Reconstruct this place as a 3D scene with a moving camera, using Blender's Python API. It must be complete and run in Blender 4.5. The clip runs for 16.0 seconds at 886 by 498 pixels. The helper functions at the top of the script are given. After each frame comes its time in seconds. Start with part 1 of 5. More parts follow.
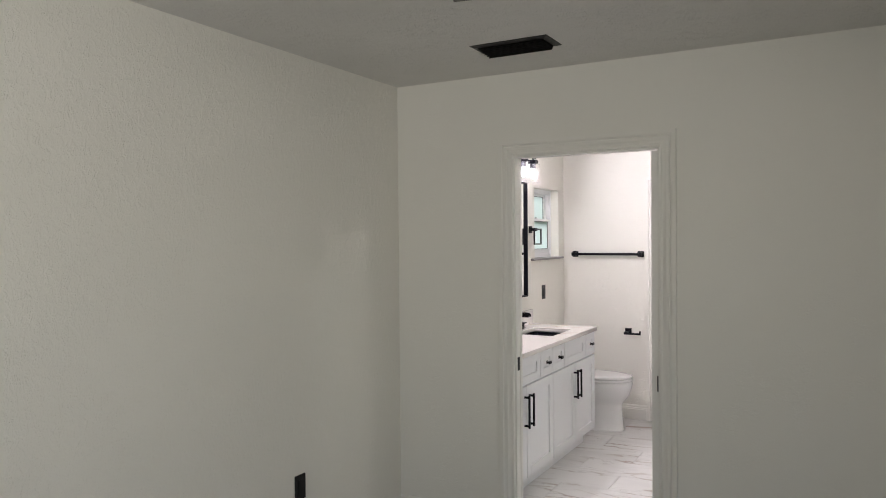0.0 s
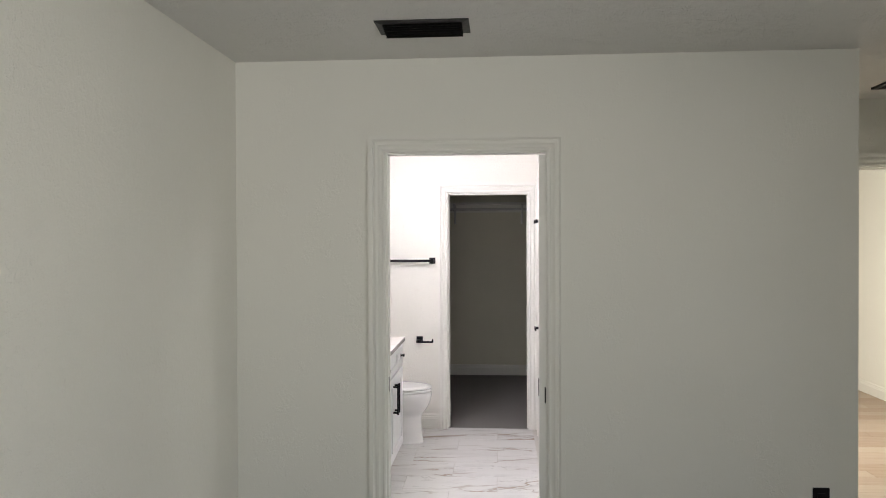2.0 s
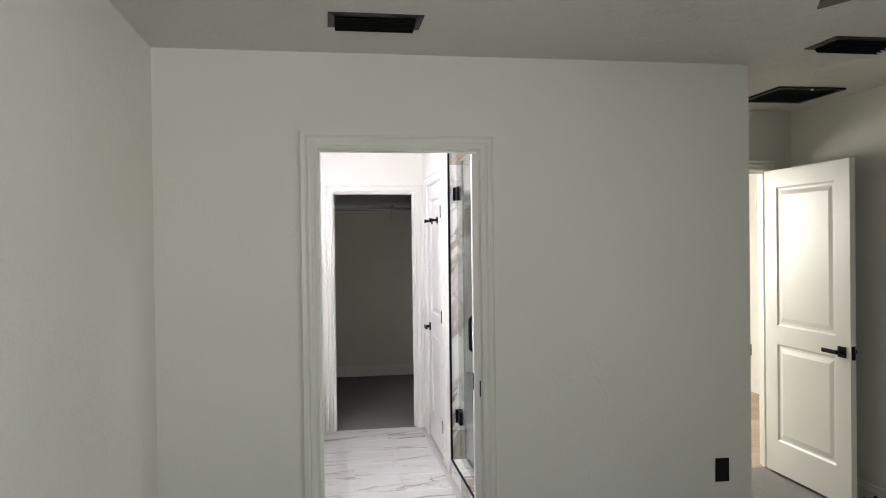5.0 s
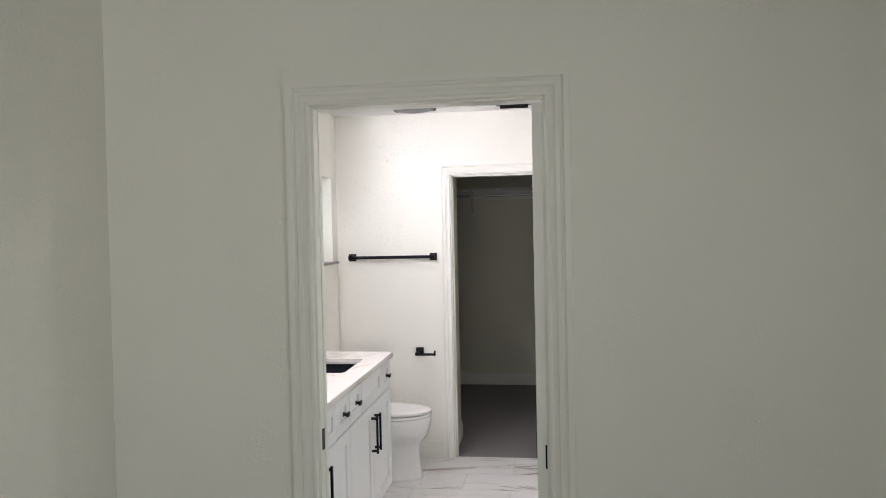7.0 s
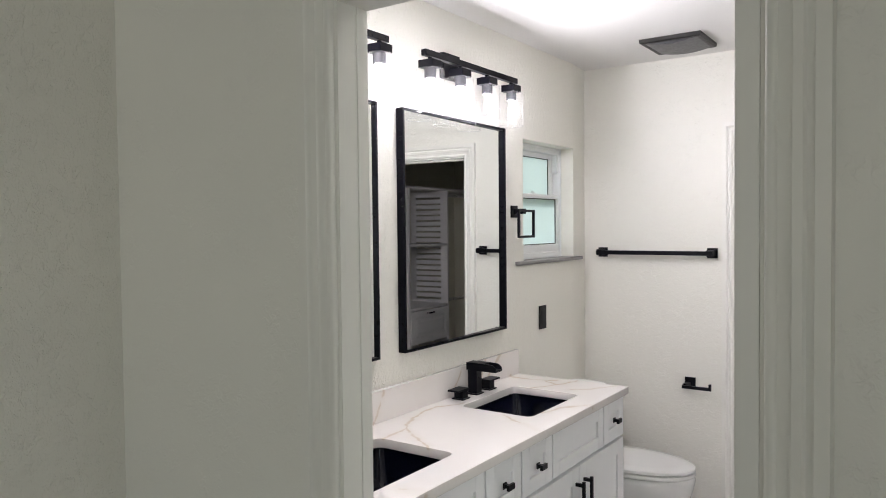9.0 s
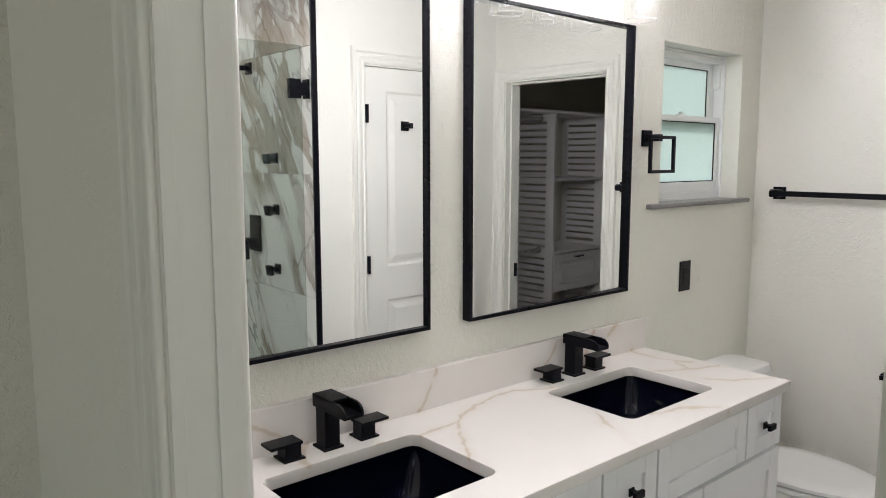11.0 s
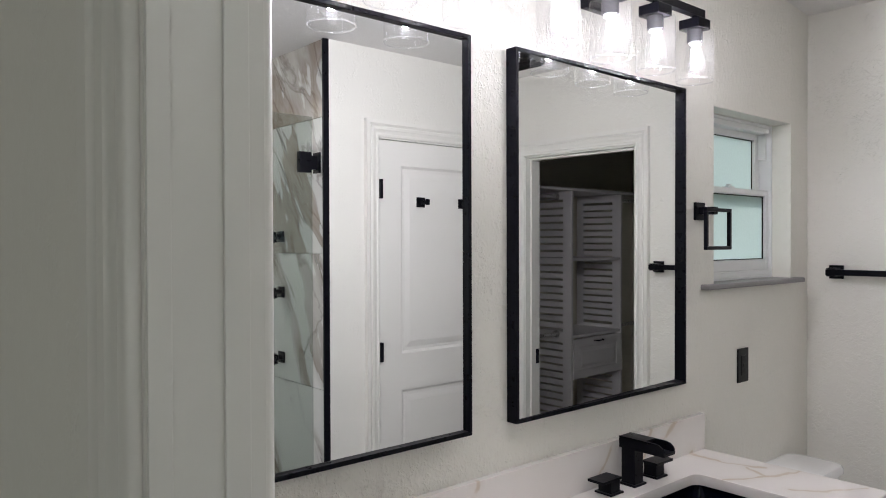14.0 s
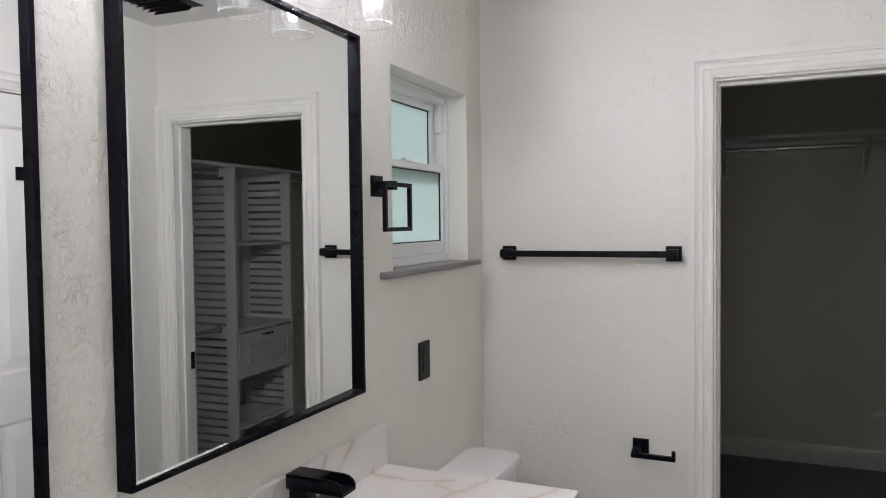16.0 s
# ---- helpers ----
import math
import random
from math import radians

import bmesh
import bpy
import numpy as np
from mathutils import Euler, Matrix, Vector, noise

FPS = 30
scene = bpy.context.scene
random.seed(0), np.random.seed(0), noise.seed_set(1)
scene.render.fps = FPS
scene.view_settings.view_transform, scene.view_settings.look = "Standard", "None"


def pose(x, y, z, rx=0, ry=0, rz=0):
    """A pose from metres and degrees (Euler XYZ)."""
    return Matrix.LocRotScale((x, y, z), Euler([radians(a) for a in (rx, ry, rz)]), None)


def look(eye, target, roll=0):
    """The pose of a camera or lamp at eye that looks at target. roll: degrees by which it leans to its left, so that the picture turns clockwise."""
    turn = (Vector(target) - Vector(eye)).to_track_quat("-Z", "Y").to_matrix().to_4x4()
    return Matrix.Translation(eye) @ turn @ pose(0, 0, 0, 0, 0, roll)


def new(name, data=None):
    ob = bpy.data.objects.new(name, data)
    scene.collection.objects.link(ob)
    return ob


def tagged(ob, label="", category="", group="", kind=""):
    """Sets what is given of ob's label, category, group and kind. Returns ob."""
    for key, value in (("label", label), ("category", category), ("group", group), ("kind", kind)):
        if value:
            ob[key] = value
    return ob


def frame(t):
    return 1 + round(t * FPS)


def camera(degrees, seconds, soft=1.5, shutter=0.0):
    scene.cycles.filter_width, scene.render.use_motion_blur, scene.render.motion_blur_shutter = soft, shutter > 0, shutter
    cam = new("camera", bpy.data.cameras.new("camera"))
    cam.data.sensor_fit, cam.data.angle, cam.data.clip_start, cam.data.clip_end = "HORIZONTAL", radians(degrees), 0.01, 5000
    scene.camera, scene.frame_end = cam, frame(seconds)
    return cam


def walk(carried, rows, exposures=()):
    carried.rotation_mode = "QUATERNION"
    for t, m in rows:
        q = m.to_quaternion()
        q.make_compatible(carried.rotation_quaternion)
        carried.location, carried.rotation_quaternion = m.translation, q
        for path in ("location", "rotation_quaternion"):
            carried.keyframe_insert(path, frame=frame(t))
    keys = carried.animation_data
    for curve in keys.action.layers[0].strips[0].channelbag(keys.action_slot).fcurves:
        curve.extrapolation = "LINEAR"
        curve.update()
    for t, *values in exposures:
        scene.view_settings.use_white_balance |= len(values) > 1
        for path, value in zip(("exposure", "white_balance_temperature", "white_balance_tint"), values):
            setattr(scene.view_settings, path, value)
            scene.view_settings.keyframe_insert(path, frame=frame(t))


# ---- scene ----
cam = camera(62.8, 16.0, 1.0)
PATH = [
    (0, (0.037, 0.518, 1.589), (-0.938, 2.264, 1.557), -0.5),
    (0.5, (-0.242, 0.542, 1.561), (-1.069, 2.362, 1.529), -0.4),
    (1, (-0.494, 0.601, 1.561), (-1.127, 2.498, 1.534), -0.3),
    (1.5, (-0.734, 0.653, 1.564), (-1.146, 2.61, 1.541), -0.2),
    (2, (-0.962, 0.655, 1.594), (-1.114, 2.649, 1.573), -0.2),
    (2.5, (-1.164, 0.54, 1.58), (-1.096, 2.539, 1.565), -0.3),
    (3, (-1.405, 0.444, 1.599), (-1.16, 2.429, 1.588), -0.4),
    (3.5, (-1.621, 0.414, 1.585), (-1.254, 2.38, 1.573), -0.6),
    (6, (-1.116, 1.137, 1.577), (-0.968, 3.131, 1.545), -1.2),
    (6.5, (-0.89, 1.439, 1.607), (-0.94, 3.438, 1.568), -1.1),
    (7, (-0.745, 1.735, 1.589), (-1.021, 3.715, 1.547), -1.2),
    (7.5, (-0.644, 2.043, 1.592), (-1.162, 3.974, 1.554), -1.2),
    (8, (-0.529, 2.387, 1.59), (-1.29, 4.236, 1.554), -0.9),
    (8.5, (-0.515, 2.703, 1.584), (-1.467, 4.461, 1.538), -0.7),
    (9, (-0.548, 2.999, 1.58), (-1.687, 4.642, 1.518), -0.6),
    (9.5, (-0.544, 3.223, 1.583), (-1.844, 4.739, 1.467), -0.4),
    (10, (-0.582, 3.451, 1.583), (-2.004, 4.841, 1.372), -0.1),
    (12.5, (-0.796, 3.807, 1.557), (-2.356, 5.041, 1.344), -0.1),
    (13, (-0.808, 3.81, 1.564), (-2.371, 5.051, 1.431), -0.2),
    (13.5, (-0.845, 3.835, 1.555), (-2.401, 5.091, 1.495), -0.2),
    (14, (-0.975, 3.834, 1.553), (-2.492, 5.137, 1.532), -0.2),
    (14.5, (-1.064, 3.87, 1.563), (-2.445, 5.317, 1.546), -0.3),
    (15, (-1.126, 3.963, 1.557), (-2.333, 5.557, 1.538), -0.3),
    (15.5, (-1.176, 4.1, 1.57), (-2.183, 5.828, 1.529), -0.2),
    (16, (-1.241, 4.24, 1.547), (-2.051, 6.067, 1.473), -0.7),
]
walk(cam, [(t, look(eye, target, roll)) for t, eye, target, roll in PATH],
     exposures=[(0, 0.25, 6750, 13), (1.5, 0.5, 6700, 12), (2.1, 0.52, 6650, 11), (3.5, 0.44, 6450, 10), (6, 0.42, 6550, 9), (7.5, 0.36, 6600, 9), (9, 0.1, 6600, 8), (10, -0.02, 6700, 5),
                (12.5, -0.09, 6680, 5), (13.5, -0.28, 6550, 8), (14.5, -0.42, 6450, 9), (16, -0.40, 6450, 9)])

# ---- world, daylight and lamps ----
world = bpy.data.worlds.new("sky")
world.use_nodes = True
scene.world = world
_sky = world.node_tree.nodes.new("ShaderNodeTexSky")
_sky.sky_type = 'NISHITA'
_sky.sun_disc = False
_sky.sun_elevation, _sky.sun_rotation = radians(42), radians(270)
world.node_tree.links.new(_sky.outputs[0], world.node_tree.nodes["Background"].inputs[0])
world.node_tree.nodes["Background"].inputs[1].default_value = 0.15

_sun = bpy.data.lights.new("sun", 'SUN')
_sun.energy, _sun.angle, _sun.color = 2.2, radians(0.53), (1.0, 0.96, 0.9)
new("sun", _sun).matrix_world = look((-20, 0, 18), (0, 0, 0))

BULB_STRENGTH = 1090.0
SKY_WATTS = 18.0
CORNER_WATTS = 5.5
HALL_WATTS = 72.0
FAN_STRENGTH = 19.0


def area_lamp(name, eye, target, sx, sy, watts, colour):
    data = bpy.data.lights.new(name, 'AREA')
    data.shape, data.size, data.size_y, data.energy, data.color = 'RECTANGLE', sx, sy, watts, colour
    ob = new(name, data)
    ob.matrix_world = look(eye, target)
    return ob


# cool daylight from a bedroom side window that is unseen, its place assumed
area_lamp("sky_daylight", (1.78, 0.55, 1.4), (-2.2, 1.0, 1.9), 1.55, 1.45, SKY_WATTS, (0.93, 0.98, 1.0)).data.spread = radians(140)
# added pale narrow-beam fill in an unseen rear opening, to lift the upper corner
area_lamp("corner_fill", (-1.2, -2.25, 1.4), (-2.9, 4.0, 3.0), 1.25, 1.4, CORNER_WATTS, (1.0, 0.98, 0.93)).data.spread = radians(68)
# added lamp in an unseen opening, to make the hallway bright
area_lamp("hall_fill", (0.46, 6.6, 1.5), (2.2, 6.1, 0.4), 1.3, 1.3, HALL_WATTS, (1.0, 0.965, 0.88))


# ---- materials ----
def material(name):
    m = bpy.data.materials.new(name)
    m.use_nodes = True
    nt = m.node_tree
    return m, nt, nt.nodes["Principled BSDF"]


def node(nt, kind, **inputs):
    n = nt.nodes.new(kind)
    for k, v in inputs.items():
        n.inputs[k.replace("_", " ")].default_value = v
    return n


def coords(nt, scale=(1, 1, 1), shuffle=False, rot=(0, 0, 0)):
    mp = nt.nodes.new("ShaderNodeMapping")
    mp.inputs["Rotation"].default_value = [radians(a) for a in rot]
    sc = nt.nodes.new("ShaderNodeMapping")
    sc.inputs["Scale"].default_value = scale
    nt.links.new(mp.outputs[0], sc.inputs[0])
    geo = nt.nodes.new("ShaderNodeNewGeometry")
    src = geo.outputs["Position"]
    if shuffle:
        oi = nt.nodes.new("ShaderNodeObjectInfo")
        mul = nt.nodes.new("ShaderNodeVectorMath")
        mul.operation = 'SCALE'
        mul.inputs[0].default_value = (37.0, 23.0, 11.0)
        nt.links.new(oi.outputs["Random"], mul.inputs["Scale"])
        add = nt.nodes.new("ShaderNodeVectorMath")
        nt.links.new(src, add.inputs[0])
        nt.links.new(mul.outputs[0], add.inputs[1])
        src = add.outputs[0]
    nt.links.new(src, mp.inputs[0])
    return sc.outputs[0]


def noise_tex(nt, vec, scale, detail=3.0, rough=0.5, distortion=0.0):
    n = node(nt, "ShaderNodeTexNoise", Scale=scale, Detail=detail, Roughness=rough, Distortion=distortion)
    nt.links.new(vec, n.inputs["Vector"])
    return n.outputs[0]


def ramp(nt, fac, stops):
    r = nt.nodes.new("ShaderNodeValToRGB")
    e = r.color_ramp.elements
    while len(e) < len(stops):
        e.new(0.5)
    for i, (p, c) in enumerate(stops):
        e[i].position = p
        e[i].color = (c, c, c, 1) if isinstance(c, (int, float)) else (*c, 1)
    nt.links.new(fac, r.inputs[0])
    return r.outputs[0]


def math_node(nt, op, a, b=None):
    n = nt.nodes.new("ShaderNodeMath")
    n.operation = op
    for i, v in enumerate((a, b)):
        if v is None:
            continue
        if isinstance(v, (int, float)):
            n.inputs[i].default_value = v
        else:
            nt.links.new(v, n.inputs[i])
    return n.outputs[0]


def mix_rgb(nt, fac, a, b, blend='MIX'):
    n = nt.nodes.new("ShaderNodeMix")
    n.data_type, n.blend_type = 'RGBA', blend
    for sock, v in ((n.inputs[0], fac), (n.inputs[6], a), (n.inputs[7], b)):
        if isinstance(v, (int, float)):
            sock.default_value = v
        elif isinstance(v, tuple):
            sock.default_value = (*v, 1)
        else:
            nt.links.new(v, sock)
    return n.outputs[2]


def bump(nt, bsdf, height, strength, distance):
    b = node(nt, "ShaderNodeBump", Strength=strength, Distance=distance)
    nt.links.new(height, b.inputs["Height"])
    nt.links.new(b.outputs[0], bsdf.inputs["Normal"])
    return b


def plaster(name, colour, rough, scale, dist, lo=0.53, hi=0.60, spots=0.03, patch=((0.32, 0.35), (0.62, 1.0))):
    """Painted drywall with a sprayed, knocked-down texture."""
    m, nt, b = material(name)
    v = coords(nt, (1.0, 1.0, 0.8))
    where = ramp(nt, noise_tex(nt, v, scale * 0.16, 2.0, 0.5), list(patch))
    trowel = noise_tex(nt, v, scale, 2.5, 0.55, 0.4)
    ridge = ramp(nt, math_node(nt, 'ABSOLUTE', math_node(nt, 'SUBTRACT', trowel, lo)), [(0.0, 1.0), (0.075, 0.0)])
    broken = ramp(nt, noise_tex(nt, v, scale * 0.55, 2.0, 0.5), [(0.42, 0.0), (0.58, 1.0)])
    blobs = math_node(nt, 'ADD', math_node(nt, 'MULTIPLY', ramp(nt, trowel, [(lo, 0.0), (hi, 1.0)]), 0.45), math_node(nt, 'MULTIPLY', ridge, broken))
    crumbs = ramp(nt, noise_tex(nt, v, scale * 2.6, 2.0, 0.5, 0.2), [(0.56, 0.0), (0.66, 1.0)])
    fine = noise_tex(nt, v, scale * 7, 3.0, 0.6)
    h = math_node(nt, 'ADD', math_node(nt, 'MULTIPLY', math_node(nt, 'ADD', blobs, math_node(nt, 'MULTIPLY', crumbs, 0.35)), where), math_node(nt, 'MULTIPLY', fine, 0.12))
    bump(nt, b, h, 0.9, dist)
    big = ramp(nt, noise_tex(nt, v, 1.3, 4.0), [(0.3, 0.0), (0.7, 1.0)])
    dark = tuple(c * (1 - spots) for c in colour)
    nt.links.new(mix_rgb(nt, big, dark, colour), b.inputs["Base Color"])
    nt.links.new(ramp(nt, blobs, [(0.0, rough), (1.0, rough - 0.12)]), b.inputs["Roughness"])
    return m


def paint(name, colour, rough=0.4, wave=0.0006, spots=0.03, metal=0.0, vary=1.0):
    """Brushed or sprayed paint on wood or metal."""
    m, nt, b = material(name)
    v = coords(nt)
    n = noise_tex(nt, v, 9.0, 4.0, 0.6)
    dark = tuple(c * (1 - spots) for c in colour)
    nt.links.new(mix_rgb(nt, n, dark, colour), b.inputs["Base Color"])
    nt.links.new(ramp(nt, noise_tex(nt, v, 60.0, 3.0), [(0.3, rough - 0.05 * vary), (0.7, rough + 0.07 * vary)]), b.inputs["Roughness"])
    b.inputs["Metallic"].default_value = metal
    bump(nt, b, noise_tex(nt, v, 140.0, 2.0), 0.25, wave)
    return m


def marble(name, ground, grey, gold, scale, rough, shuffle=False, rot=(0, 0, 0), stretch=(1, 1, 1), vein=0.03, grey_amount=0.5, gold_amount=0.6, sparse=0.5, detail=3.0):
    """Pale stone with soft clouds, hairline grey veins and wider gold ones with a darker rim."""
    m, nt, b = material(name)
    v = coords(nt, stretch, shuffle, rot)
    cloud = noise_tex(nt, v, scale * 0.9, 5.0, 0.6, 0.6)
    n1 = noise_tex(nt, v, scale * 1.7, detail + 2, 0.55, 1.0)
    n2 = noise_tex(nt, v, scale, detail, 0.5, 1.1)
    mask = ramp(nt, noise_tex(nt, v, scale * 1.2, 2.0), [(sparse - 0.05, 0.0), (sparse + 0.09, 1.0)])
    width = ramp(nt, noise_tex(nt, v, scale * 3.0, 3.0), [(0.3, 0.25), (0.7, 1.0)])
    d1 = math_node(nt, 'ABSOLUTE', math_node(nt, 'SUBTRACT', n1, 0.5))
    d2 = math_node(nt, 'DIVIDE', math_node(nt, 'ABSOLUTE', math_node(nt, 'SUBTRACT', n2, 0.48)), width)
    v1 = ramp(nt, d1, [(0.0, 1.0), (vein * 0.35, 0.0)])
    v2 = ramp(nt, d2, [(0.0, 0.9), (vein * 0.5, 0.7), (vein * 0.75, 0.85), (vein, 0.0)])
    soft = ramp(nt, d2, [(0.0, 0.35), (vein * 4.0, 0.0)])
    c = mix_rgb(nt, ramp(nt, cloud, [(0.5, 0.0), (0.85, 0.3)]), ground, grey)
    c = mix_rgb(nt, math_node(nt, 'MULTIPLY', math_node(nt, 'MULTIPLY', soft, mask), gold_amount), c, grey)
    c = mix_rgb(nt, math_node(nt, 'MULTIPLY', math_node(nt, 'MULTIPLY', v1, mask), grey_amount), c, grey)
    c = mix_rgb(nt, math_node(nt, 'MULTIPLY', math_node(nt, 'MULTIPLY', v2, mask), gold_amount), c, gold)
    nt.links.new(c, b.inputs["Base Color"])
    nt.links.new(ramp(nt, noise_tex(nt, v, scale * 12, 3.0), [(0.3, rough), (0.7, rough + 0.08)]), b.inputs["Roughness"])
    return m


def glass(name, tint, gloss=0.04, edge=0.5, rough=0.0, haze=0.0):
    """Thin clear glass: what is behind shows through, gloss grows at a slant; haze scatters a little light."""
    m = bpy.data.materials.new(name)
    m.use_nodes = True
    nt = m.node_tree
    nt.nodes.remove(nt.nodes["Principled BSDF"])
    tr = node(nt, "ShaderNodeBsdfTransparent", Color=(*tint, 1))
    gl = node(nt, "ShaderNodeBsdfGlossy", Roughness=rough)
    lw = nt.nodes.new("ShaderNodeLayerWeight")
    lw.inputs["Blend"].default_value = 0.5
    fac = math_node(nt, 'ADD', math_node(nt, 'MULTIPLY', math_node(nt, 'POWER', lw.outputs["Facing"], 5.0), edge), gloss)
    mx = nt.nodes.new("ShaderNodeMixShader")
    nt.links.new(fac, mx.inputs[0])
    nt.links.new(tr.outputs[0], mx.inputs[1])
    nt.links.new(gl.outputs[0], mx.inputs[2])
    out = mx
    if haze:
        milk = node(nt, "ShaderNodeBsdfTranslucent", Color=(0.95, 0.95, 0.97, 1))
        out = nt.nodes.new("ShaderNodeMixShader")
        out.inputs[0].default_value = haze
        nt.links.new(mx.outputs[0], out.inputs[1])
        nt.links.new(milk.outputs[0], out.inputs[2])
    nt.links.new(out.outputs[0], nt.nodes["Material Output"].inputs[0])
    return m


def glowing(name, colour, strength):
    m, nt, b = material(name)
    b.inputs["Base Color"].default_value = (0.9, 0.9, 0.88, 1)
    b.inputs["Emission Color"].default_value = (*colour, 1)
    b.inputs["Emission Strength"].default_value = strength
    return m


def metal(name, colour, rough):
    m, nt, b = material(name)
    v = coords(nt)
    b.inputs["Base Color"].default_value = (*colour, 1)
    b.inputs["Metallic"].default_value = 1.0
    nt.links.new(ramp(nt, noise_tex(nt, v, 80.0, 3.0), [(0.3, rough), (0.7, rough + 0.1)]), b.inputs["Roughness"])
    return m


def carpet(name, colour):
    m, nt, b = material(name)
    v = coords(nt)
    tuft = noise_tex(nt, v, 95.0, 4.0, 0.75)
    patch = noise_tex(nt, v, 6.0, 4.0, 0.6)
    c = mix_rgb(nt, ramp(nt, tuft, [(0.3, 0.0), (0.7, 1.0)]), tuple(x * 0.45 for x in colour), tuple(x * 1.6 for x in colour))
    c = mix_rgb(nt, math_node(nt, 'MULTIPLY', patch, 0.4), c, tuple(x * 0.8 for x in colour))
    nt.links.new(c, b.inputs["Base Color"])
    b.inputs["Roughness"].default_value = 0.95
    bump(nt, b, tuft, 1.0, 0.006)
    return m


def wood(name):
    m, nt, b = material(name)
    v = coords(nt, (1.2, 14.0, 1.0), True)
    g = noise_tex(nt, v, 3.0, 6.0, 0.6, 0.5)
    oi = nt.nodes.new("ShaderNodeObjectInfo")
    c = mix_rgb(nt, g, (0.22, 0.15, 0.10), (0.40, 0.31, 0.24))
    c = mix_rgb(nt, math_node(nt, 'MULTIPLY', oi.outputs["Random"], 0.5), c, (0.46, 0.40, 0.34))
    nt.links.new(c, b.inputs["Base Color"])
    b.inputs["Roughness"].default_value = 0.6
    bump(nt, b, g, 0.2, 0.001)
    return m


def frosted(name, tint):
    m = bpy.data.materials.new(name)
    m.use_nodes = True
    nt = m.node_tree
    b = nt.nodes["Principled BSDF"]
    v = coords(nt)
    n = noise_tex(nt, v, 130.0, 3.0, 0.7)
    b.inputs["Base Color"].default_value = (*tint, 1)
    b.inputs["Roughness"].default_value = 0.25
    b.inputs["Specular IOR Level"].default_value = 0.4
    bump(nt, b, n, 0.6, 0.002)
    t = nt.nodes.new("ShaderNodeBsdfTranslucent")
    nt.links.new(mix_rgb(nt, n, tuple(c * 0.85 for c in tint), tint), t.inputs[0])
    mx = nt.nodes.new("ShaderNodeMixShader")
    mx.inputs[0].default_value = 0.85
    nt.links.new(b.outputs[0], mx.inputs[1])
    nt.links.new(t.outputs[0], mx.inputs[2])
    nt.links.new(mx.outputs[0], nt.nodes["Material Output"].inputs[0])
    return m


def mirror_glass(name):
    m, nt, b = material(name)
    b.inputs["Base Color"].default_value = (0.86, 0.88, 0.87, 1)
    b.inputs["Metallic"].default_value = 1.0
    b.inputs["Roughness"].default_value = 0.0
    return m


WALL = plaster("textured_wall_paint", (0.805, 0.79, 0.72), 0.44, 62.0, 0.0017, 0.525, 0.62, 0.03, ((0.2, 0.5), (0.6, 1.0)))
LIGHT_TEXTURE_WALL = plaster("light_textured_wall_paint", (0.805, 0.79, 0.73), 0.42, 58.0, 0.0014, 0.53, 0.58)
SMOOTH_WALL = plaster("smooth_wall_paint", (0.80, 0.79, 0.735), 0.5, 60.0, 0.0010, 0.52, 0.63, 0.03, ((0.44, 0.10), (0.66, 1.0)))
BATH_CEILING = plaster("fine_ceiling_paint", (0.75, 0.74, 0.72), 0.65, 70.0, 0.0009, 0.47, 0.62)
CEILING = plaster("ceiling_paint", (0.72, 0.71, 0.68), 0.65, 44.0, 0.004, 0.47, 0.58)
# warmer, darker copy of the smooth wall paint; holds the unlit closet's olive cast
SHADED_WALL = plaster("shaded_wall_paint", (0.74, 0.715, 0.60), 0.5, 60.0, 0.0010, 0.52, 0.63, 0.03, ((0.44, 0.10), (0.66, 1.0)))
TRIM = paint("trim_paint", (0.80, 0.79, 0.74), 0.33, 0.0002, 0.02)
DOOR_PAINT = paint("door_paint", (0.80, 0.79, 0.75), 0.36, 0.0003, 0.02)
CABINET = paint("cabinet_paint", (0.82, 0.823, 0.828), 0.35)
MELAMINE = paint("closet_laminate", (0.80, 0.78, 0.77), 0.35)
BLACK = paint("matte_black_metal", (0.004, 0.004, 0.007), 0.32, 0.0, 0.2, 0.0)
BLACK.node_tree.nodes["Principled BSDF"].inputs["Specular IOR Level"].default_value = 0.16
BLACK_PLASTIC = paint("black_plastic", (0.009, 0.009, 0.010), 0.35, 0.0, 0.2)
BLACK_PLASTIC.node_tree.nodes["Principled BSDF"].inputs["Specular IOR Level"].default_value = 0.25
BRONZE = paint("dark_vent_paint", (0.016, 0.015, 0.014), 0.5, 0.0004, 0.3)
FRAME_BLACK = paint("black_frame_metal", (0.003, 0.003, 0.006), 0.30, 0.0, 0.2, 0.0)
FRAME_BLACK.node_tree.nodes["Principled BSDF"].inputs["Specular IOR Level"].default_value = 0.12
VINYL = paint("white_vinyl", (0.82, 0.83, 0.82), 0.45, 0.0, 0.0, 0.0, 0.1)
SILL_STONE = marble("grey_sill_stone", (0.22, 0.21, 0.21), (0.10, 0.10, 0.10), (0.3, 0.28, 0.26), 9.0, 0.3)

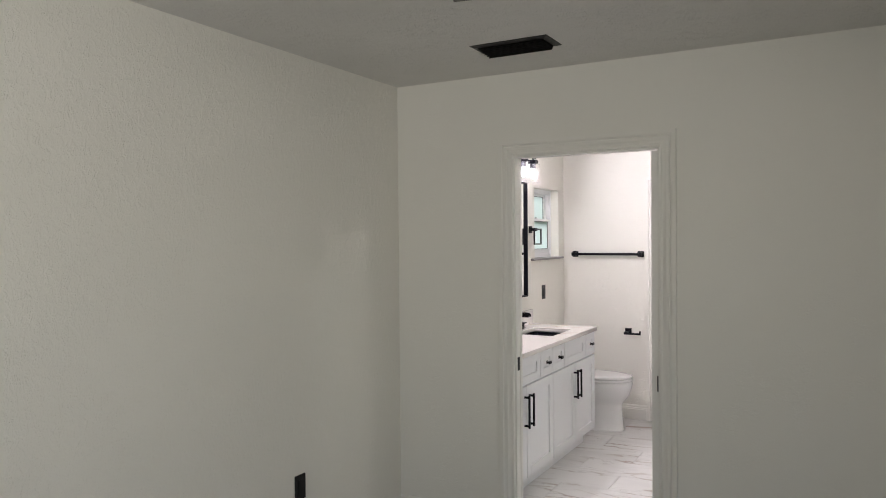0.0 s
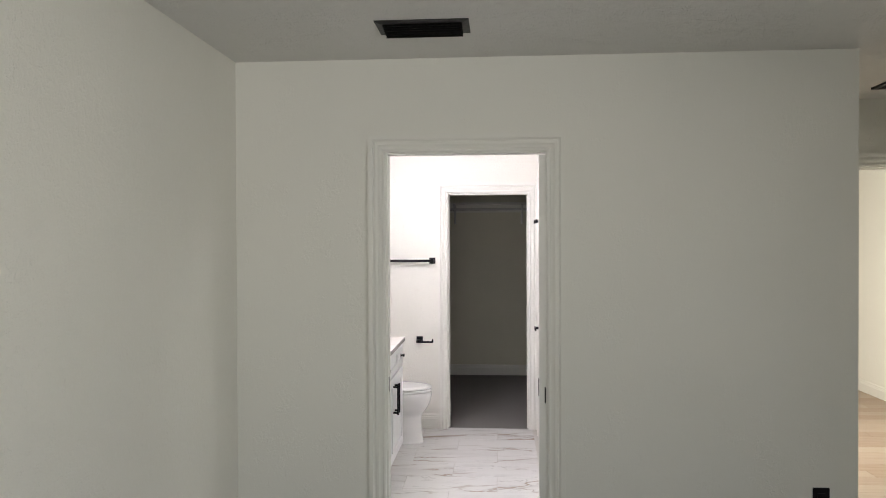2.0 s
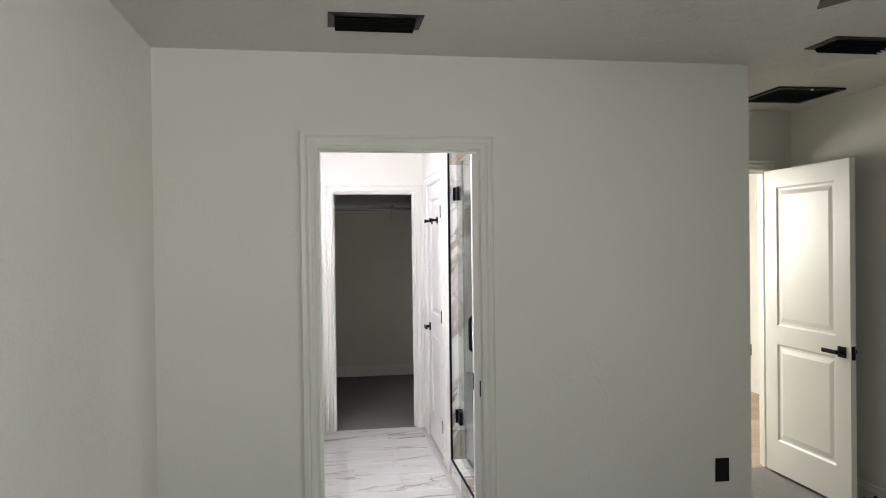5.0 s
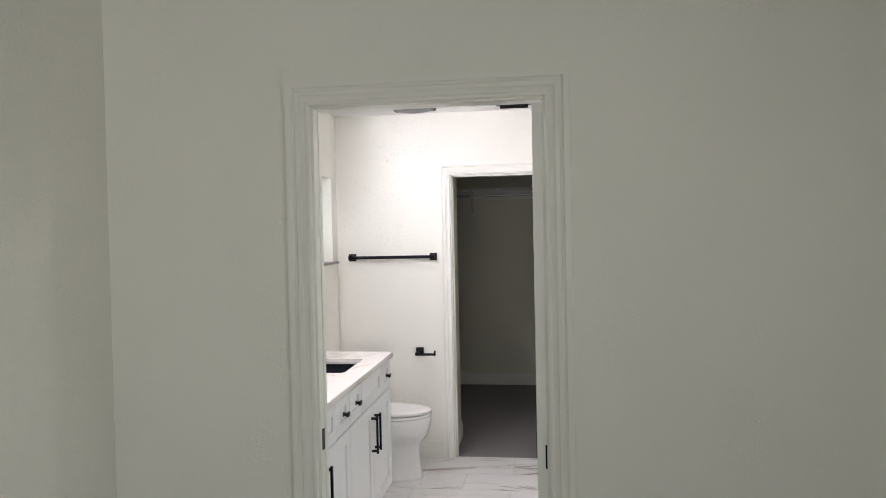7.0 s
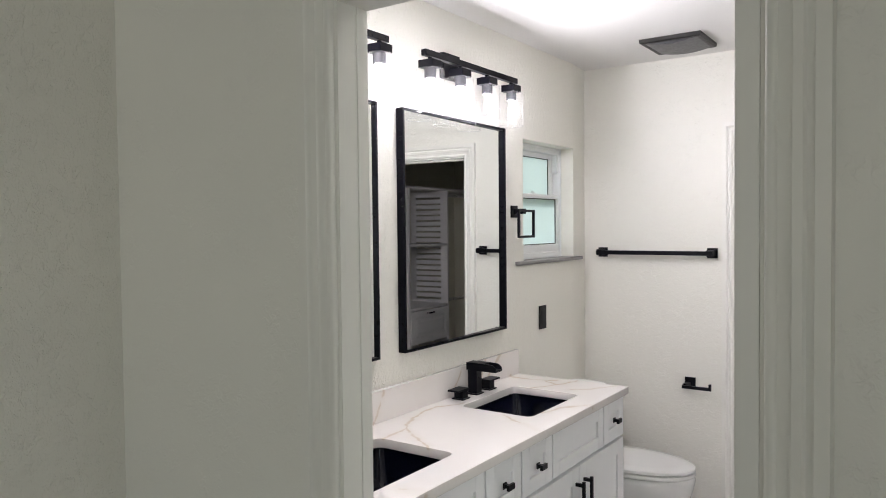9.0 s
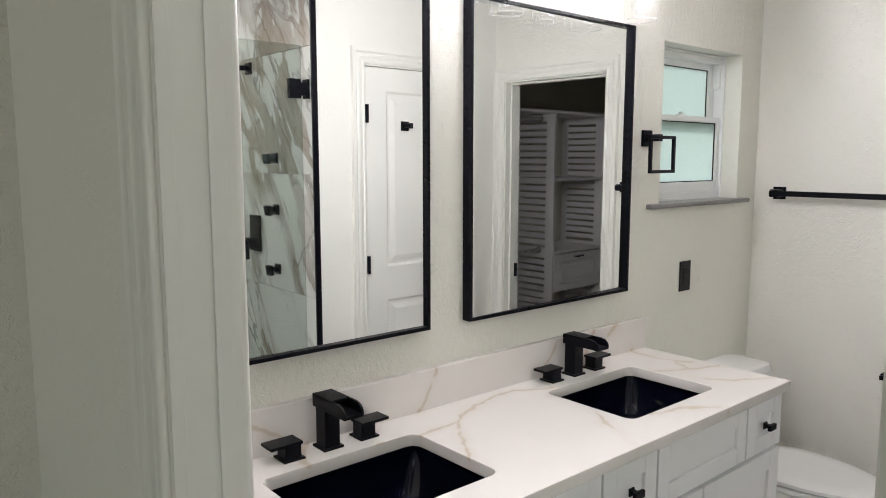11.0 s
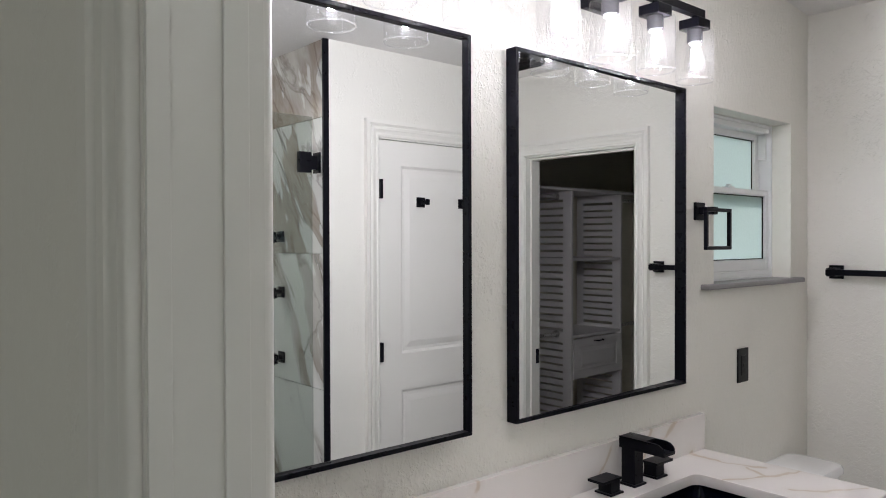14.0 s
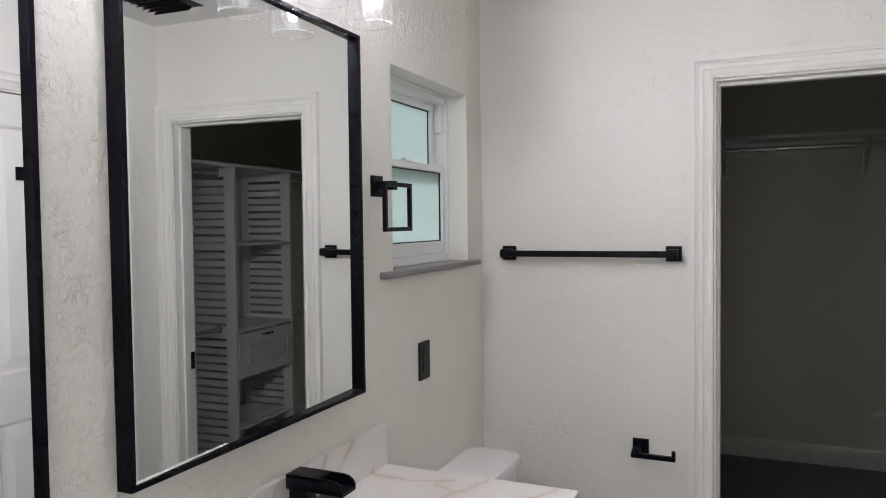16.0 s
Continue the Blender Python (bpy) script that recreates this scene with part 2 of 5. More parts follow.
VEINS = (((-2.07, 4.70, 0.894), (-2.04, 4.81, 0.894), (-2.056, 4.935, 0.894), (-2.118, 5.061, 0.894), (-2.142, 5.236, 0.894), (-2.083, 5.34, 0.894)),
         ((-2.05, 4.93, 0.894), (-1.956, 4.867, 0.894), (-1.86, 4.80, 0.894)), ((-1.851, 5.268, 0.894), (-1.775, 5.214, 0.894), (-1.65, 5.15, 0.88)),
         ((-1.756, 5.369, 0.894), (-1.732, 5.479, 0.894), (-1.65, 5.58, 0.88)), ((-1.978, 5.72, 0.894), (-1.92, 5.827, 0.894), (-1.877, 5.955, 0.894)),
         ((-1.92, 5.827, 0.894), (-2.0, 5.87, 0.894)), ((-1.789, 4.47, 0.894), (-1.65, 4.50, 0.88)),
         ((-2.17, 5.875, 0.894), (-2.06, 5.865, 0.894), (-1.956, 5.904, 0.894)), ((-1.832, 5.773, 0.894), (-1.76, 5.83, 0.894), (-1.702, 5.936, 0.894)),
         ((-2.174, 4.36, 1.01), (-2.174, 4.482, 0.936), (-2.174, 4.54, 0.895)), ((-2.17, 4.56, 0.894), (-2.12, 4.515, 0.894), (-2.057, 4.499, 0.894)),
         ((-2.174, 4.91, 0.895), (-2.174, 4.951, 0.971), (-2.174, 4.97, 1.02)), ((-2.174, 5.41, 0.92), (-2.174, 5.48, 1.0)),
         ((-2.174, 5.60, 0.90), (-2.174, 5.66, 1.01)), ((-2.174, 5.66, 0.91), (-2.174, 5.729, 0.969), (-2.174, 5.80, 1.016)))


def quartz(name):
    """Warm white quartz with a few long gold veins that run in set places."""
    m, nt, b = material(name)
    v = coords(nt)
    wob = nt.nodes.new("ShaderNodeTexNoise")
    wob.inputs["Scale"].default_value, wob.inputs["Detail"].default_value = 14.0, 4.0
    nt.links.new(v, wob.inputs["Vector"])
    def vec(op, x, y=None):
        n = nt.nodes.new("ShaderNodeVectorMath")
        n.operation = op
        for i, q in enumerate((x, y)):
            if isinstance(q, tuple):
                n.inputs[i].default_value = q
            elif q is not None:
                nt.links.new(q, n.inputs[i])
        return n
    shift = vec('MULTIPLY', vec('SUBTRACT', wob.outputs["Color"], (0.5, 0.5, 0.5)).outputs[0], (0.045, 0.045, 0.03)).outputs[0]
    pos = vec('ADD', v, shift).outputs[0]
    near = None
    for line in VEINS:
        for a, c in zip(line, line[1:]):
            ba = Vector(c) - Vector(a)
            pa = vec('SUBTRACT', pos, a).outputs[0]
            h = math_node(nt, 'MULTIPLY', vec('DOT_PRODUCT', pa, tuple(ba)).outputs["Value"], 1.0 / ba.length_squared)
            h.node.use_clamp = True
            along = nt.nodes.new("ShaderNodeVectorMath")
            along.operation = 'SCALE'
            along.inputs[0].default_value = tuple(ba)
            nt.links.new(h, along.inputs["Scale"])
            d = vec('LENGTH', vec('SUBTRACT', pa, along.outputs[0]).outputs[0]).outputs["Value"]
            near = d if near is None else math_node(nt, 'MINIMUM', near, d)
    width = ramp(nt, noise_tex(nt, v, 9.0, 3.0), [(0.3, 0.45), (0.7, 1.6)])
    d = math_node(nt, 'DIVIDE', near, width)
    body = ramp(nt, d, [(0.0, 0.5), (0.0042, 0.38), (0.0060, 0.85), (0.0074, 0.0)])
    halo = ramp(nt, d, [(0.0, 0.22), (0.03, 0.0)])
    cloud = ramp(nt, noise_tex(nt, v, 3.0, 5.0, 0.6), [(0.45, 0.0), (0.8, 0.25)])
    c = mix_rgb(nt, cloud, (0.78, 0.745, 0.715), (0.69, 0.645, 0.60))
    c = mix_rgb(nt, halo, c, (0.60, 0.52, 0.43))
    c = mix_rgb(nt, body, c, (0.50, 0.375, 0.235))
    nt.links.new(c, b.inputs["Base Color"])
    b.inputs["Roughness"].default_value = 0.13
    return m


QUARTZ = quartz("white_quartz")
FLOOR_TILE = marble("marble_floor_tile", (0.80, 0.79, 0.775), (0.36, 0.34, 0.33), (0.36, 0.27, 0.20), 1.6, 0.16, True, (0, 0, -8), (0.75, 2.8, 1.0), 0.03, 0.7, 0.85, 0.50, 4.0)
SHOWER_TILE = marble("marble_shower_tile", (0.80, 0.80, 0.78), (0.21, 0.20, 0.19), (0.28, 0.215, 0.16), 1.2, 0.1, True, (0, -32, 0), (2.0, 1.2, 0.6), 0.07, 1.0, 0.85, 0.405, 4.5)
GROUT = paint("pale_grout", (0.55, 0.53, 0.50), 0.85)
PORCELAIN = paint("white_porcelain", (0.84, 0.84, 0.83), 0.08, 0.0, 0.01)
BLACK_PORCELAIN = paint("black_glazed_ceramic", (0.002, 0.003, 0.010), 0.06, 0.0, 0.2)
BLACK_PORCELAIN.node_tree.nodes["Principled BSDF"].inputs["Specular IOR Level"].default_value = 0.22
CARPET = carpet("grey_carpet", (0.25, 0.235, 0.23))
WOOD = wood("vinyl_plank")
MIRROR = mirror_glass("mirror_silver")
CLEAR = glass("clear_shade_glass", (0.99, 0.99, 0.99), 0.04, 0.4, 0.0, 0.003)
GLASS_RIM = glass("cut_glass_rim", (0.97, 0.97, 0.98), 0.05, 0.2, 0.0, 0.04)
SHOWER_GLASS = glass("shower_glass", (0.85, 0.88, 0.865), 0.03, 0.8)
FROSTED = frosted("frosted_window_glass", (0.86, 0.95, 0.93))
FILAMENT = glowing("filament_face", (0.985, 0.945, 1.05), BULB_STRENGTH)
# same emitter dimmed and made bluer on the wall side, to tame the glow
FILAMENT_DIMMED = glowing("filament_dimmed_back", (0.97, 0.94, 1.16), BULB_STRENGTH * 0.007)
LED = glowing("downlight_glow", (1.0, 0.97, 0.96), 260.0)
OPAL = glowing("opal_fan_glass", (1.0, 0.93, 0.82), FAN_STRENGTH)
CHROME = metal("brushed_nickel", (0.55, 0.54, 0.53), 0.25)
FAN_BLADE = paint("dark_grey_blade", (0.055, 0.05, 0.047), 0.45, 0.0003, 0.2)
DARK_SOCKET = paint("dark_socket_shell", (0.035, 0.035, 0.04), 0.4, 0.0, 0.1)
GREY_PLASTIC = paint("grey_plastic", (0.05, 0.05, 0.055), 0.4)


# ---- mesh helpers ----
def box(bm, x0, x1, y0, y1, z0, z1, bevel=0.0, seg=2):
    r = bmesh.ops.create_cube(bm, size=1.0, matrix=Matrix.LocRotScale(((x0 + x1) / 2, (y0 + y1) / 2, (z0 + z1) / 2), None, (abs(x1 - x0), abs(y1 - y0), abs(z1 - z0))))
    if bevel:
        edges = {e for v in r["verts"] for e in v.link_edges}
        bmesh.ops.bevel(bm, geom=list(edges), offset=bevel, segments=seg, affect='EDGES', profile=0.6)
    return bm


def B(*args, bevel=0.0, seg=2):
    return box(bmesh.new(), *args, bevel=bevel, seg=seg)


def cyl(bm, p0, p1, r0, r1=None, seg=24, caps=True):
    p0, p1 = Vector(p0), Vector(p1)
    d = p1 - p0
    m = Matrix.Translation((p0 + p1) / 2) @ d.to_track_quat('Z', 'Y').to_matrix().to_4x4()
    bmesh.ops.create_cone(bm, cap_ends=caps, segments=seg, radius1=r0, radius2=r0 if r1 is None else r1, depth=d.length, matrix=m)
    return bm


def lathe(bm, profile, centre, seg=32):
    """Turns (radius, height) pairs round an upright axis."""
    rings = []
    for r, z in profile:
        rings.append([bm.verts.new((centre[0] + r * math.cos(2 * math.pi * k / seg), centre[1] + r * math.sin(2 * math.pi * k / seg), centre[2] + z)) for k in range(seg)])
    for a, b in zip(rings, rings[1:]):
        for k in range(seg):
            bm.faces.new((a[k], a[(k + 1) % seg], b[(k + 1) % seg], b[k]))
    return bm


def sweep(bm, path, profile, frame_of, closed_profile=True):
    """Sections of a profile along a path; frame_of(i, a, b) gives the place of profile point (a, b) at station i."""
    rings = [[bm.verts.new(frame_of(i, a, b)) for a, b in profile] for i in range(path)]
    n = len(profile)
    for p, q in zip(rings, rings[1:]):
        for k in range(n):
            bm.faces.new((p[k], p[(k + 1) % n], q[(k + 1) % n], q[k]))
    bm.faces.new(rings[0])
    bm.faces.new(list(reversed(rings[-1])))
    bmesh.ops.recalc_face_normals(bm, faces=bm.faces[:])
    return bm


def tube(bm, pts, r, seg=10):
    """A round bar that follows points."""
    pts = [Vector(p) for p in pts]
    rings = []
    for i, p in enumerate(pts):
        d = (pts[min(i + 1, len(pts) - 1)] - pts[max(i - 1, 0)]).normalized()
        q = d.to_track_quat('Z', 'Y').to_matrix()
        rings.append([bm.verts.new(p + q @ Vector((r * math.cos(2 * math.pi * k / seg), r * math.sin(2 * math.pi * k / seg), 0))) for k in range(seg)])
    for a, b in zip(rings, rings[1:]):
        j = min(range(seg), key=lambda k: (b[k].co - a[0].co).length)
        for k in range(seg):
            bm.faces.new((a[k], a[(k + 1) % seg], b[(k + 1 + j) % seg], b[(k + j) % seg]))
    bm.faces.new(rings[0])
    bm.faces.new(list(reversed(rings[-1])))
    bmesh.ops.recalc_face_normals(bm, faces=bm.faces[:])
    return bm


def mesh_of(name, bm, mat, smooth=False):
    me = bpy.data.meshes.new(name)
    bm.to_mesh(me)
    bm.free()
    me.materials.append(mat)
    if smooth:
        me.polygons.foreach_set("use_smooth", [True] * len(me.polygons))
        me.set_sharp_from_angle(angle=radians(38))
    return me


def part(name, bm, mat, parent, label="", smooth=False):
    ob = new(name, mesh_of(name, bm, mat, smooth))
    if parent is not None:
        ob.parent = parent
        ob.matrix_parent_inverse = parent.matrix_basis.inverted()
    if label:
        tagged(ob, label)
    return ob


def thing(name, at, label, category, group="", kind=""):
    ob = new(name)
    ob.matrix_basis = Matrix.Translation(at)
    ob.empty_display_size = 0.1
    return tagged(ob, label, category, group, kind)


def structure(name, bm, mat, label, category):
    return tagged(part(name, bm, mat, None), label, category, "", "structure")


def rounded(w, h, r, n=6):
    """A rounded rectangle round the origin, as points."""
    out = []
    for cx, cy, a0 in ((w / 2 - r, h / 2 - r, 0), (-w / 2 + r, h / 2 - r, 90), (-w / 2 + r, -h / 2 + r, 180), (w / 2 - r, -h / 2 + r, 270)):
        for k in range(n + 1):
            a = radians(a0 + 90 * k / n)
            out.append((cx + r * math.cos(a), cy + r * math.sin(a)))
    return out


def slab_with_holes(name, outer, holes, z0, z1, bevel):
    """A flat slab with cut-outs, as a mesh."""
    cu = bpy.data.curves.new(name, 'CURVE')
    cu.dimensions, cu.fill_mode = '2D', 'BOTH'
    for loop in [outer, *holes]:
        sp = cu.splines.new('POLY')
        sp.points.add(len(loop) - 1)
        for p, (x, y) in zip(sp.points, loop):
            p.co = (x, y, 0, 1)
        sp.use_cyclic_u = True
    cu.extrude, cu.bevel_depth, cu.bevel_resolution, cu.offset = (z1 - z0) / 2 - bevel, bevel, 2, -bevel
    tmp = bpy.data.objects.new(name, cu)
    me = bpy.data.meshes.new_from_object(tmp)
    bpy.data.objects.remove(tmp)
    bm = bmesh.new()
    bm.from_mesh(me)
    bpy.data.meshes.remove(me)
    bmesh.ops.translate(bm, vec=(0, 0, (z0 + z1) / 2), verts=bm.verts[:])
    return bm

# ---- plan (metres) ----
XL = -2.195                      # outer wall, bedroom and bathroom
YB, YB2 = 4.0, 4.09              # wall between bedroom and bathroom
YK, YK2 = 6.81, 6.93             # wall between bathroom and closet
YC = 9.31                        # closet's far wall
XR = -0.63                       # bathroom's wall with the linen door
YS = 5.505                       # shower's end wall
XS, XE = 0.51, 0.63              # shower's far wall and the end of the bedroom wall
XB = 1.70                        # bedroom's far side wall
YH, YH2 = 5.20, 5.32             # wall with the hallway door
YW = -2.2                        # bedroom's window wall
H = 2.44
BD0, BD1, DH = -1.478, -0.745, 2.0     # bathroom doorway
CD0, CD1 = -1.388, -0.711              # closet doorway
LD0, LD1 = 5.80, 6.55                  # linen door
HD0, HD1 = 0.70, 1.522                 # hallway doorway
WY0, WY1, WZ0, WZ1 = 6.045, 6.607, 1.41, 1.99   # bathroom window


def wall_y(name, x0, x1, y0, y1, holes, label, mat=None):
    """An upright wall along x with openings (x0, x1, z0, z1)."""
    bm, x = bmesh.new(), x0
    for a, b, c, d in sorted(holes):
        box(bm, x, a, y0, y1, 0, H)
        if c > 0:
            box(bm, a, b, y0, y1, 0, c)
        if d < H:
            box(bm, a, b, y0, y1, d, H)
        x = b
    box(bm, x, x1, y0, y1, 0, H)
    bmesh.ops.remove_doubles(bm, verts=bm.verts[:], dist=1e-5)
    return structure(name, bm, mat or SMOOTH_WALL, label, "wall")


def wall_x(name, x0, x1, y0, y1, holes, label, mat=None):
    bm, y = bmesh.new(), y0
    for a, b, c, d in sorted(holes):
        box(bm, x0, x1, y, a, 0, H)
        if c > 0:
            box(bm, x0, x1, a, b, 0, c)
        if d < H:
            box(bm, x0, x1, a, b, d, H)
        y = b
    box(bm, x0, x1, y, y1, 0, H)
    bmesh.ops.remove_doubles(bm, verts=bm.verts[:], dist=1e-5)
    return structure(name, bm, mat or SMOOTH_WALL, label, "wall")


west = wall_x("wall_west", XL - 0.16, XL, YW, YK, [(WY0, WY1, WZ0, WZ1)], "off-white textured plaster wall of bedroom and bathroom", WALL)
for v in west.data.vertices:      # the wall runs out of true towards the closet
    if v.co.y > YK - 0.01 and v.co.x > XL - 0.01:
        v.co.x -= 0.024
wall_x("wall_closet_west", XL - 0.16, XL, YK2, YC, [], "plain white outer wall of the closet", SHADED_WALL)
wall_y("wall_south", XL - 0.16, XB + 0.12, YW - 0.15, YW, [(-1.85, -0.55, 0.65, 2.15)], "off-white rear wall of the bedroom with an added opening for a fill lamp")
wall_y("wall_bathroom", XL, XE, YB, YB2, [(BD0 - 0.02, BD1 + 0.02, 0, DH + 0.02)], "off-white textured wall round the bathroom doorway")
wall_x("wall_passage", XS + 0.012, XE, YB2, YH, [], "off-white wall between shower and passage")
wall_y("wall_hall", XS, XB, YH, YH2, [(HD0 - 0.02, HD1 + 0.02, 0, 2.05)], "warm white wall with the hallway doorway")
wall_x("wall_east", XB, XB + 0.12, YW, YH2, [(-0.25, 1.35, 0.65, 2.15)], "warm white bedroom side wall with an assumed, unseen window opening")
wall_y("wall_closet_door", XL - 0.16, XR, YK, YK2, [(CD0 - 0.02, CD1 + 0.02, 0, DH + 0.02)], "off-white textured wall with towel bar and closet doorway", LIGHT_TEXTURE_WALL)
wall_x("wall_linen", XR, XR + 0.12, YS + 0.022, YK2, [(LD0 - 0.02, LD1 + 0.02, 0, 2.05)], "off-white wall with the panelled linen door")
wall_y("wall_shower_end", XR + 0.12, XS + 0.012, YS + 0.022, YS + 0.12, [], "plaster wall behind the shower's end tiles")
wall_y("wall_closet_back", XL, 0.42, YC, YC + 0.12, [], "plain white back wall of the closet", SHADED_WALL)
wall_x("wall_closet_east", 0.22, 0.34, YK2, YC, [], "plain white side wall of the closet", SHADED_WALL)
wall_y("wall_linen_back", XR + 0.12, 0.34, YK2 - 0.12, YK2, [], "plain wall closing the linen cupboard")
wall_x("wall_linen_side", 0.22, 0.34, YS + 0.12, YK2 - 0.12, [], "plain side wall of the linen cupboard")
wall_x("wall_closet_return", -1.54, -1.415, YK2, 7.38, [], "short return wall inside the closet", SHADED_WALL)
wall_x("wall_hall_side", 2.86, 2.98, YH2, 9.0, [], "white hallway wall with a low outlet")
wall_y("wall_hall_far", 0.5, 2.86, 9.0, 9.12, [], "white far wall of the hallway")
wall_x("wall_hall_west", 0.38, 0.5, YH2, 9.12, [(5.9, 7.3, 0.8, 2.2)], "white inner side wall of the hallway with an added, unseen lamp opening")
wall_y("wall_hall_near", XB, 2.98, YH2 - 0.12, YH2, [], "white wall closing the hallway")

structure("ceiling_bedroom", B(XL - 0.16, XB + 0.12, YW - 0.15, YB + 0.06, H, H + 0.1), CEILING, "white sprayed-texture bedroom ceiling", "ceiling")
structure("ceiling_bathroom", B(XL - 0.16, XS + 0.06, YB + 0.06, YK + 0.06, H, H + 0.1), BATH_CEILING, "white fine-textured bathroom ceiling", "ceiling")
structure("ceiling_passage", B(XS + 0.06, 2.98, YB + 0.06, 9.12, H, H + 0.1), CEILING, "white sprayed-texture passage and hallway ceiling", "ceiling")
structure("ceiling_closet", B(XL - 0.16, XS + 0.06, YK + 0.06, YC + 0.12, H, H + 0.1), BATH_CEILING, "plain white closet ceiling", "ceiling")

structure("floor_bedroom", B(XL - 0.1, XB + 0.1, YW - 0.1, YB + 0.03, -0.1, 0.0), CARPET, "grey cut-pile bedroom carpet", "carpet")
structure("floor_passage", B(XE - 0.06, XB + 0.1, YB + 0.03, YH + 0.05, -0.1, 0.0), CARPET, "grey cut-pile carpet in the passage", "carpet")
structure("floor_closet", B(XL - 0.1, 0.3, YK + 0.03, YC + 0.1, -0.1, 0.0), CARPET, "dark grey closet carpet", "carpet")
FLOOR = structure("floor_bathroom", B(XL - 0.1, XS + 0.1, YB + 0.03, YK + 0.03, -0.1, -0.003), GROUT, "marble-look tiled bathroom floor with fine grout", "floor")
HALL_FLOOR = structure("floor_hall", B(0.4, 2.95, YH + 0.05, 9.1, -0.1, -0.002), GROUT, "pale plank hallway floor", "floor")
structure("ground", B(-300, 300, -300, 300, -0.6, -0.3), carpet("lawn", (0.06, 0.09, 0.03)), "ground outside the house", "ground")

# moulding profiles: (away from the opening, proud of the wall)
CASING = [(0.0, 0.0), (0.0, 0.004), (0.0015, 0.008), (0.005, 0.0115), (0.010, 0.0125), (0.013, 0.012), (0.016, 0.009), (0.030, 0.011), (0.034, 0.015), (0.046, 0.016),
          (0.050, 0.012), (0.056, 0.014), (0.060, 0.019), (0.078, 0.020), (0.080, 0.0)]
BASE = [(0.0, 0.0), (0.013, 0.0), (0.013, 0.085), (0.010, 0.090), (0.010, 0.098), (0.007, 0.102), (0.007, 0.112), (0.003, 0.122), (0.0, 0.124)]


def casing(name, parent, place, a0, a1, top, out):
    """A mitred door surround. place(along, proud, z) gives world points; out: +1 or -1 side."""
    def at(i, o, p):
        along, z = ((a0 - o, 0.0), (a0 - o, top + o), (a1 + o, top + o), (a1 + o, 0.0))[i]
        return place(along, p * out, z)
    return part(name, sweep(bmesh.new(), 4, CASING, at), TRIM, parent, "", True)


def baseboard(run, label="white moulded baseboard along the wall"):
    """run: (x, y) start and end along a wall; the wall is on the left of the way."""
    (x0, y0), (x1, y1) = run
    d = Vector((x1 - x0, y1 - y0)).normalized()
    n = Vector((d.y, -d.x))
    def at(i, p, z):
        q = Vector((x0, y0) if i == 0 else (x1, y1)) + n * p
        return (q.x, q.y, z)
    ob = part("baseboard", sweep(bmesh.new(), 2, BASE, at), TRIM, None)
    return tagged(ob, label, "baseboard", "baseboards", "structure")


def plate(bm, x0, x1, y0, y1, z0, z1):
    return box(bm, x0, x1, y0, y1, z0, z1, bevel=0.0015)


def doorway(name, label, along_x, a0, a1, top, w0, w1, rebate=None):
    """Jambs, stops and casings on both faces of a wall from w0 to w1."""
    door = thing(name, ((a0 + a1) / 2, w0, 0) if along_x else (w0, (a0 + a1) / 2, 0), label, "doorway", "", "structure")
    def bx(bm, p, q, r, s, z0, z1, bev=0.001):
        return box(bm, p, q, r, s, z0, z1, bevel=bev) if along_x else box(bm, r, s, p, q, z0, z1, bevel=bev)
    t = 0.018
    part("jamb", bx(bmesh.new(), a0 - t, a0, w0 + 0.0001, w1 - 0.0001, 0, top), TRIM, door)
    part("jamb", bx(bmesh.new(), a1, a1 + t, w0 + 0.0001, w1 - 0.0001, 0, top), TRIM, door)
    part("head_jamb", bx(bmesh.new(), a0 - t, a1 + t, w0 + 0.0001, w1 - 0.0001, top, top + t), TRIM, door)
    if rebate:
        s0, s1 = rebate
        part("door_stop", bx(bmesh.new(), a0, a0 + 0.011, s0, s1, 0, top - 0.011), TRIM, door)
        part("door_stop", bx(bmesh.new(), a1 - 0.011, a1, s0, s1, 0, top - 0.011), TRIM, door)
        part("door_stop", bx(bmesh.new(), a0, a1, s0, s1, top - 0.011, top), TRIM, door)
    for face, out in ((w0, -1), (w1, 1)):
        if along_x:
            casing("casing", door, lambda a, p, z, f=face: (a, f + p, z), a0 - 0.006, a1 + 0.006, top + 0.006, out)
        else:
            casing("casing", door, lambda a, p, z, f=face: (f + p, a, z), a0 - 0.006, a1 + 0.006, top + 0.006, out)
    return door


door1 = doorway("door_1", "white moulded bathroom doorway, pocket door slid open", True, BD0, BD1, DH, YB, YB2)
for y0, y1 in ((4.001, 4.018), (4.056, 4.076)):
    part("pocket_strip", B(BD0 - 0.001, BD0 + 0.003, y0, y1, 0, DH, bevel=0.001), TRIM, door1)
pocket = part("pocket_door", B(-0.777, BD1 - 0.0005, 4.001, 4.036, 0.012, DH - 0.012, bevel=0.0015), DOOR_PAINT, door1)
part("edge_pull", plate(bmesh.new(), -0.7795, -0.7765, 4.008, 4.028, 0.88, 0.96), BLACK, pocket, "black edge pull")
part("strike_plate", plate(bmesh.new(), BD0 - 0.001, BD0 + 0.002, 4.024, 4.050, 0.885, 0.955), BLACK, door1, "black strike plate")
part("flush_pull", plate(bmesh.new(), -0.752, -0.7465, 3.998, 4.002, 0.85, 0.925), BLACK, pocket, "black flush pull")
door2 = doorway("door_2", "white moulded doorway to the dark closet", True, CD0, CD1, DH, YK, YK2, (6.85, 6.885))
